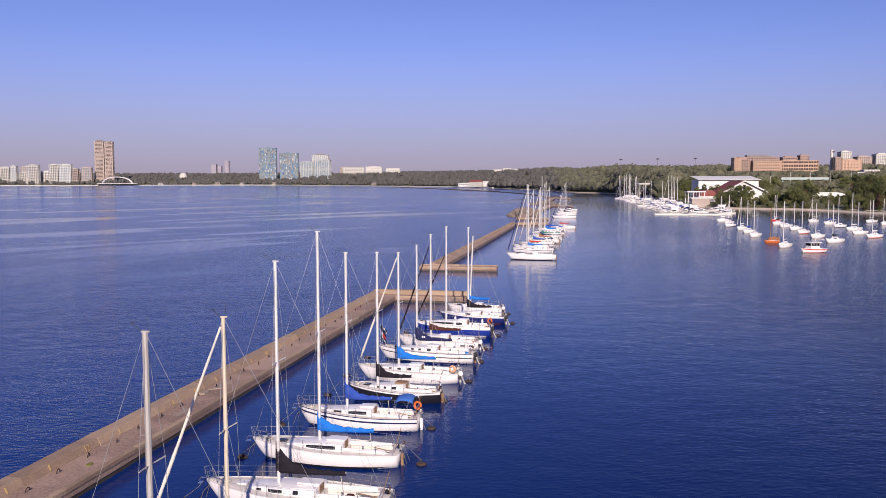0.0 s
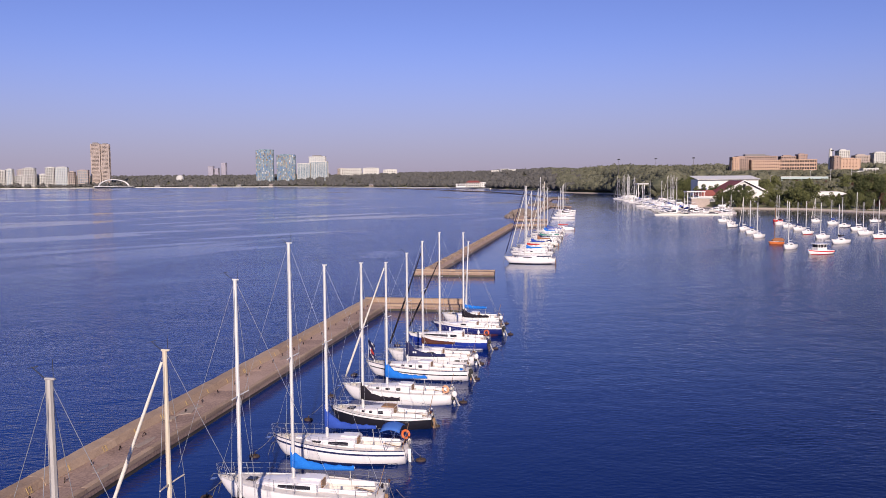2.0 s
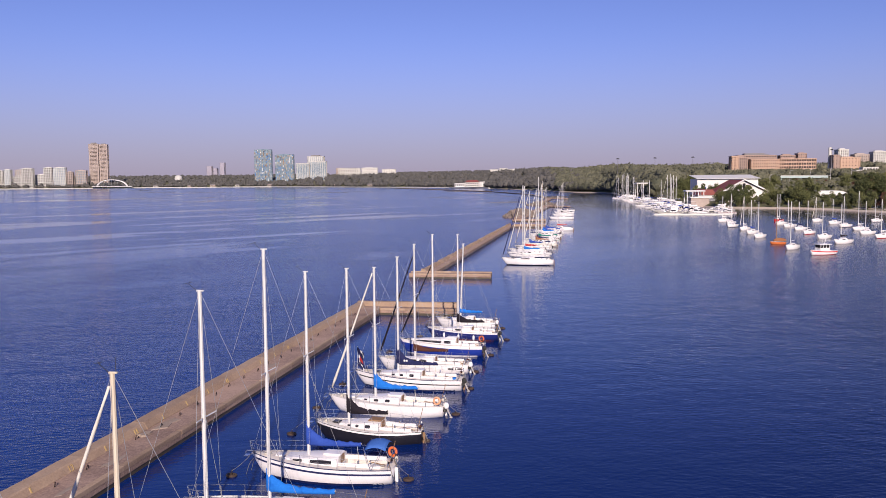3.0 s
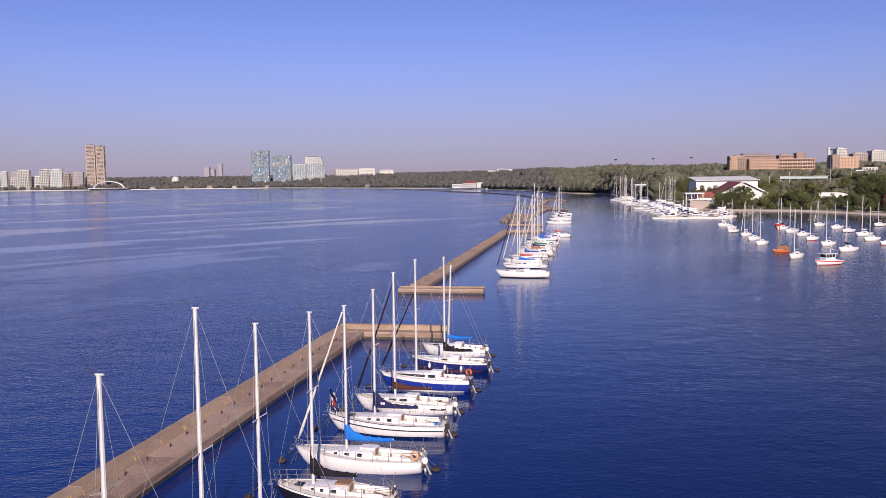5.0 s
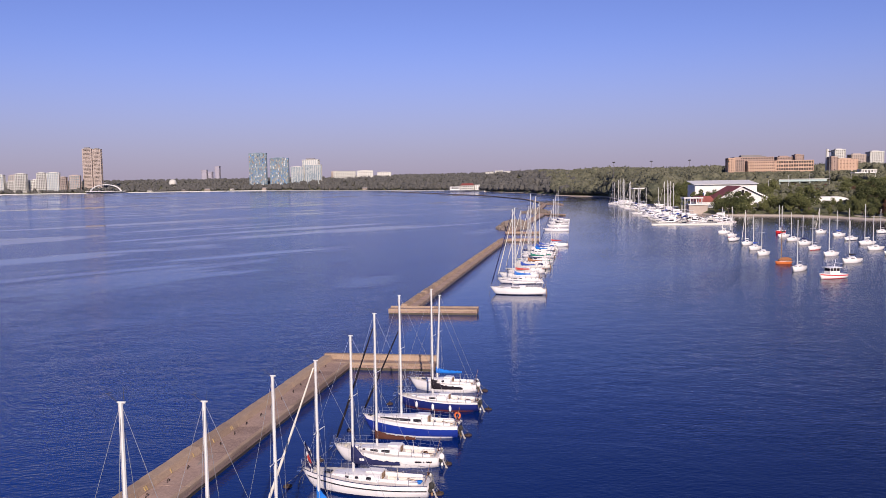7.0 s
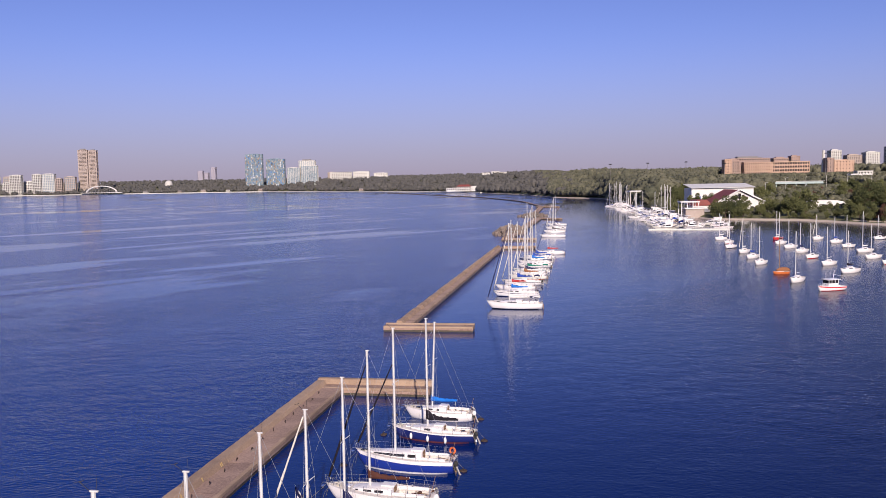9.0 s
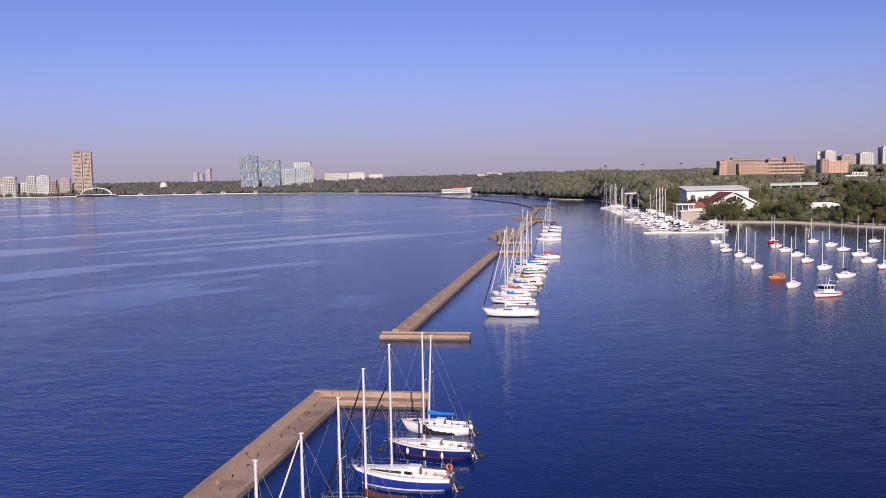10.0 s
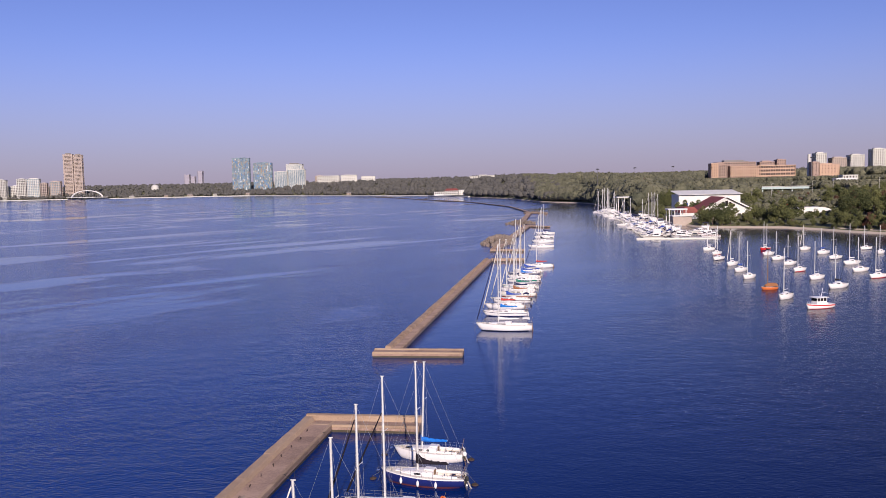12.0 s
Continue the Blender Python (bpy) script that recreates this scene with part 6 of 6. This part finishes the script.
# trees behind the beach, one by one
rt = random.Random(9)
count = 0
while count < 140:
    y = rt.uniform(462, 640)
    b = rt.uniform(1150, 1700)
    x = on_bearing(b, y)
    # the ground before the boathouse, the shed and the footbridge is kept low
    if inland(x, y) < 12 or not clear(x, y, 6) or (1232 < b < 1345 and y < 482) or (1185 < b < 1320 and y < 530) or (1400 < b < 1470 and y < 525) or (1405 < b < 1475 and 532 < y < 560):
        continue
    hh = rt.uniform(6, 10) if y < 620 else rt.uniform(7, 11)
    if 1335 < b < 1450 and y < 700:
        hh = rt.uniform(2.2, 3.2) if y < 525 else rt.uniform(3, 4.5)
    if 1150 < b < 1300 and 470 < y < 560:
        hh = rt.uniform(4, 7)
    tree(x, y, hh, count, red=count % 17 == 5)
    count += 1


for k in range(95):
    y = rt.uniform(470, 640)
    x = on_bearing(rt.uniform(1335, 1480), y)
    if clear(x, y, 3) and inland(x, y) > 14:
        tree(x, y, rt.uniform(1.8, 3.0) if y < 530 else rt.uniform(2.6, 4.4), k, red=k % 6 == 0)


for k in range(34):
    b, y = rt.uniform(1468, 1670), 340.0
    back = rt.uniform(6, 26)
    while inland(on_bearing(b, y), y) < back:
        y += 1.5
    if clear(on_bearing(b, y), y, 3):
        tree(on_bearing(b, y), y, rt.uniform(2.5, 4.5) if back < 14 else rt.uniform(5, 9), k, red=k % 8 == 3)


for k in range(44):
    b = rt.uniform(1225, 1460) if k % 3 else rt.uniform(1480, 1600)
    y = 420.0
    x = on_bearing(b, y)
    while inland(x, y) < 5:
        y += 1
        x = on_bearing(b, y)
    y += rt.uniform(0, 6)
    if clear(x, y, 2):
        tree(on_bearing(b, y), y, rt.uniform(1.8, 4.0), k)

# low walls added in place of the far shore's pale beach line, and small houses
for (ax, ay), (bx, by) in zip(SHORE[18:25], SHORE[19:26]):
    a, b = Vector((ax, ay, 0)), Vector((bx, by, 0))
    bm = bmesh.new()
    box(bm, 0, -1.5, -0.6, (b - a).length, 1.5, 2.1)
    wall = part("beach_line_wall", bm, PALE, at=Matrix.Translation(a) @ Matrix.Rotation(math.atan2(by - ay, bx - ax), 4, "Z"))
    tagged(wall, "low pale wall added for the sandy edge of the far shore", "sea wall", kind="structure")


def small_house(x, y, w, high, paint, label):
    root = thing("small_house", pose(x, y, land_z(x, y) - 0.3), label, "house", "small houses on the far shore")
    bm = bmesh.new()
    box(bm, -w / 2, 0, 0, w / 2, 8, high)
    part("wall", bm, paint, root)
    bm = bmesh.new()
    v = [bm.verts.new(p) for p in ((-w / 2 - 0.4, -0.4, high), (w / 2 + 0.4, -0.4, high), (w / 2 + 0.4, 8.4, high), (-w / 2 - 0.4, 8.4, high), (-w / 2, 4, high + 3), (w / 2, 4, high + 3))]
    for f in ((0, 1, 5, 4), (1, 2, 5), (2, 3, 4, 5), (3, 0, 4), (0, 3, 2, 1)):
        bm.faces.new([v[i] for i in f])
    part("roof", bm, GREY_ROOF, root)
    for k in range(3):
        bm = bmesh.new()
        box(bm, w * (-0.36 + 0.27 * k), -0.06, high * 0.35, w * (-0.20 + 0.27 * k), 0.02, high * 0.75)
        part("window", bm, TINT, root)
    BLOCKS.append((x - w / 2, x + w / 2, y - 12, y + 8))


for k in range(8):
    x = (-1060 + 90 * k) if k < 5 else (-420 + 60 * (k - 5))
    y = 2600.0 if k < 5 else 2050.0
    while inland(x, y) < 22:
        y += 6
    small_house(x + rt.uniform(-12, 12), y, rt.uniform(9, 18), rt.uniform(3.5, 6), (PALE, BEIGE, BEIGE)[k % 3], ("pale", "beige", "beige")[k % 3] + " low house among the far shore trees")


# ---- far woods, in two masses ----
def woods(name, near, count, seed, shrubs=False):
    rnd = np.random.RandomState(seed)
    bm = bmesh.new()
    bmesh.ops.create_icosphere(bm, subdivisions=2, radius=1.0)
    bm.verts.ensure_lookup_table()
    core = np.array([v.co[:] for v in bm.verts])
    core_tri = np.array([[v.index for v in f.verts] for f in bm.faces])
    bm.free()
    leaf = np.array([(1, 0, 0), (-1, 0.2, 0), (0, 1, 0.2), (0, -1, 0), (0.1, 0, 0.7), (0, 0.1, -0.7)])
    leaf_tri = np.array([(0, 2, 4), (2, 1, 4), (1, 3, 4), (3, 0, 4), (2, 0, 5), (1, 2, 5), (3, 1, 5), (0, 3, 5)])
    vs, fs, n, made = [], [], 0, 0
    while made < count:
        a = math.radians(rnd.uniform(2.6, 24) if near else rnd.uniform(-24, 3.5))
        r0 = float(np.interp(a, SHORE_A[::-1], SHORE_R[::-1]))
        d = 12 + (rnd.rand() ** 2.0) * 1400
        r = r0 + d
        x, y = r * math.sin(a), r * math.cos(a) - 1000
        if shrubs:
            b = rnd.uniform(1300, 1640)
            y = rnd.uniform(455, 640)
            x = 1.1 + (b / 1465 - 0.5652) * (y - 15.7)
            d = inland(x, y)
        if y < 625 and x > 60 and not shrubs or d < 12 or not clear(x, y, 3):
            continue
        z = land_z(x, y)
        high = rnd.uniform(9, 16) * (0.75 if d < 40 else 1.0)
        b = 1465 * ((x - 1.1) / (y - 15.7) + 0.5652)
        if 1335 < b < 1450 and y < 702:
            high = min(high, 3.0)
        if b > 1235 and y < 1160:
            high = min(high, (21.0 if y < 900 else 25.0) - z)
            if high < 3.0:
                continue
        if shrubs:
            high = rnd.uniform(1.5, 3.0) if y < 530 else rnd.uniform(2.0, 4.5)
        w = min(high, 12) * rnd.uniform(0.40, 0.58)
        p = core * (1 + rnd.uniform(-0.14, 0.14, (len(core), 1))) * np.array([w, w, high * 0.43]) + np.array([x, y, z + high * 0.52])
        vs.append(p)
        fs.append(core_tri + n)
        n += len(core)
        k = 20 if near else 7
        dirs = rnd.normal(size=(k, 3))
        dirs[:, 2] = np.abs(dirs[:, 2]) * 0.9 - 0.15
        dirs /= np.linalg.norm(dirs, axis=1)[:, None]
        at = dirs * np.array([w, w, high * 0.46]) * rnd.uniform(0.85, 1.1, (k, 1)) + np.array([x, y, z + high * 0.54])
        for c in at:
            s = rnd.uniform(0.6, 1.25) * (0.45 if shrubs else 1.0 if near else 1.8)
            q = np.array(Euler(rnd.uniform(0, 6, 3).tolist()).to_matrix())
            vs.append((leaf * rnd.uniform(0.7, 1.3, (6, 1)) * s) @ q + c)
            fs.append(leaf_tri + n)
            n += 6
        made += 1
    me = bpy.data.meshes.new(name)
    me.from_pydata(np.concatenate(vs).tolist(), [], np.concatenate(fs).tolist())
    me.materials.append(WOODS if near else WOODS_HAZED)
    return me


# haze over the far shore is put into this greyed foliage colour
WOODS_HAZED = material("hazed_far_foliage", (0.052, 0.052, 0.050), (0.118, 0.110, 0.098), 0.95, scale=0.04, fine=0.25, bump=0.3, distance=0.5, per_island=0.12, spread=0.4)
tagged(new("woods", woods("woods", True, 4300, 3)), "dense olive green woods on the rising shore", "woods", kind="stuff")
tagged(new("shrubbery", woods("shrubbery", True, 700, 6, True)), "low mixed green shrubbery behind the beach", "shrubs", kind="stuff")
tagged(new("far_woods", woods("far_woods", False, 3200, 4)), "dull grey-green woods along the far shore, greyed for haze", "woods", kind="stuff")
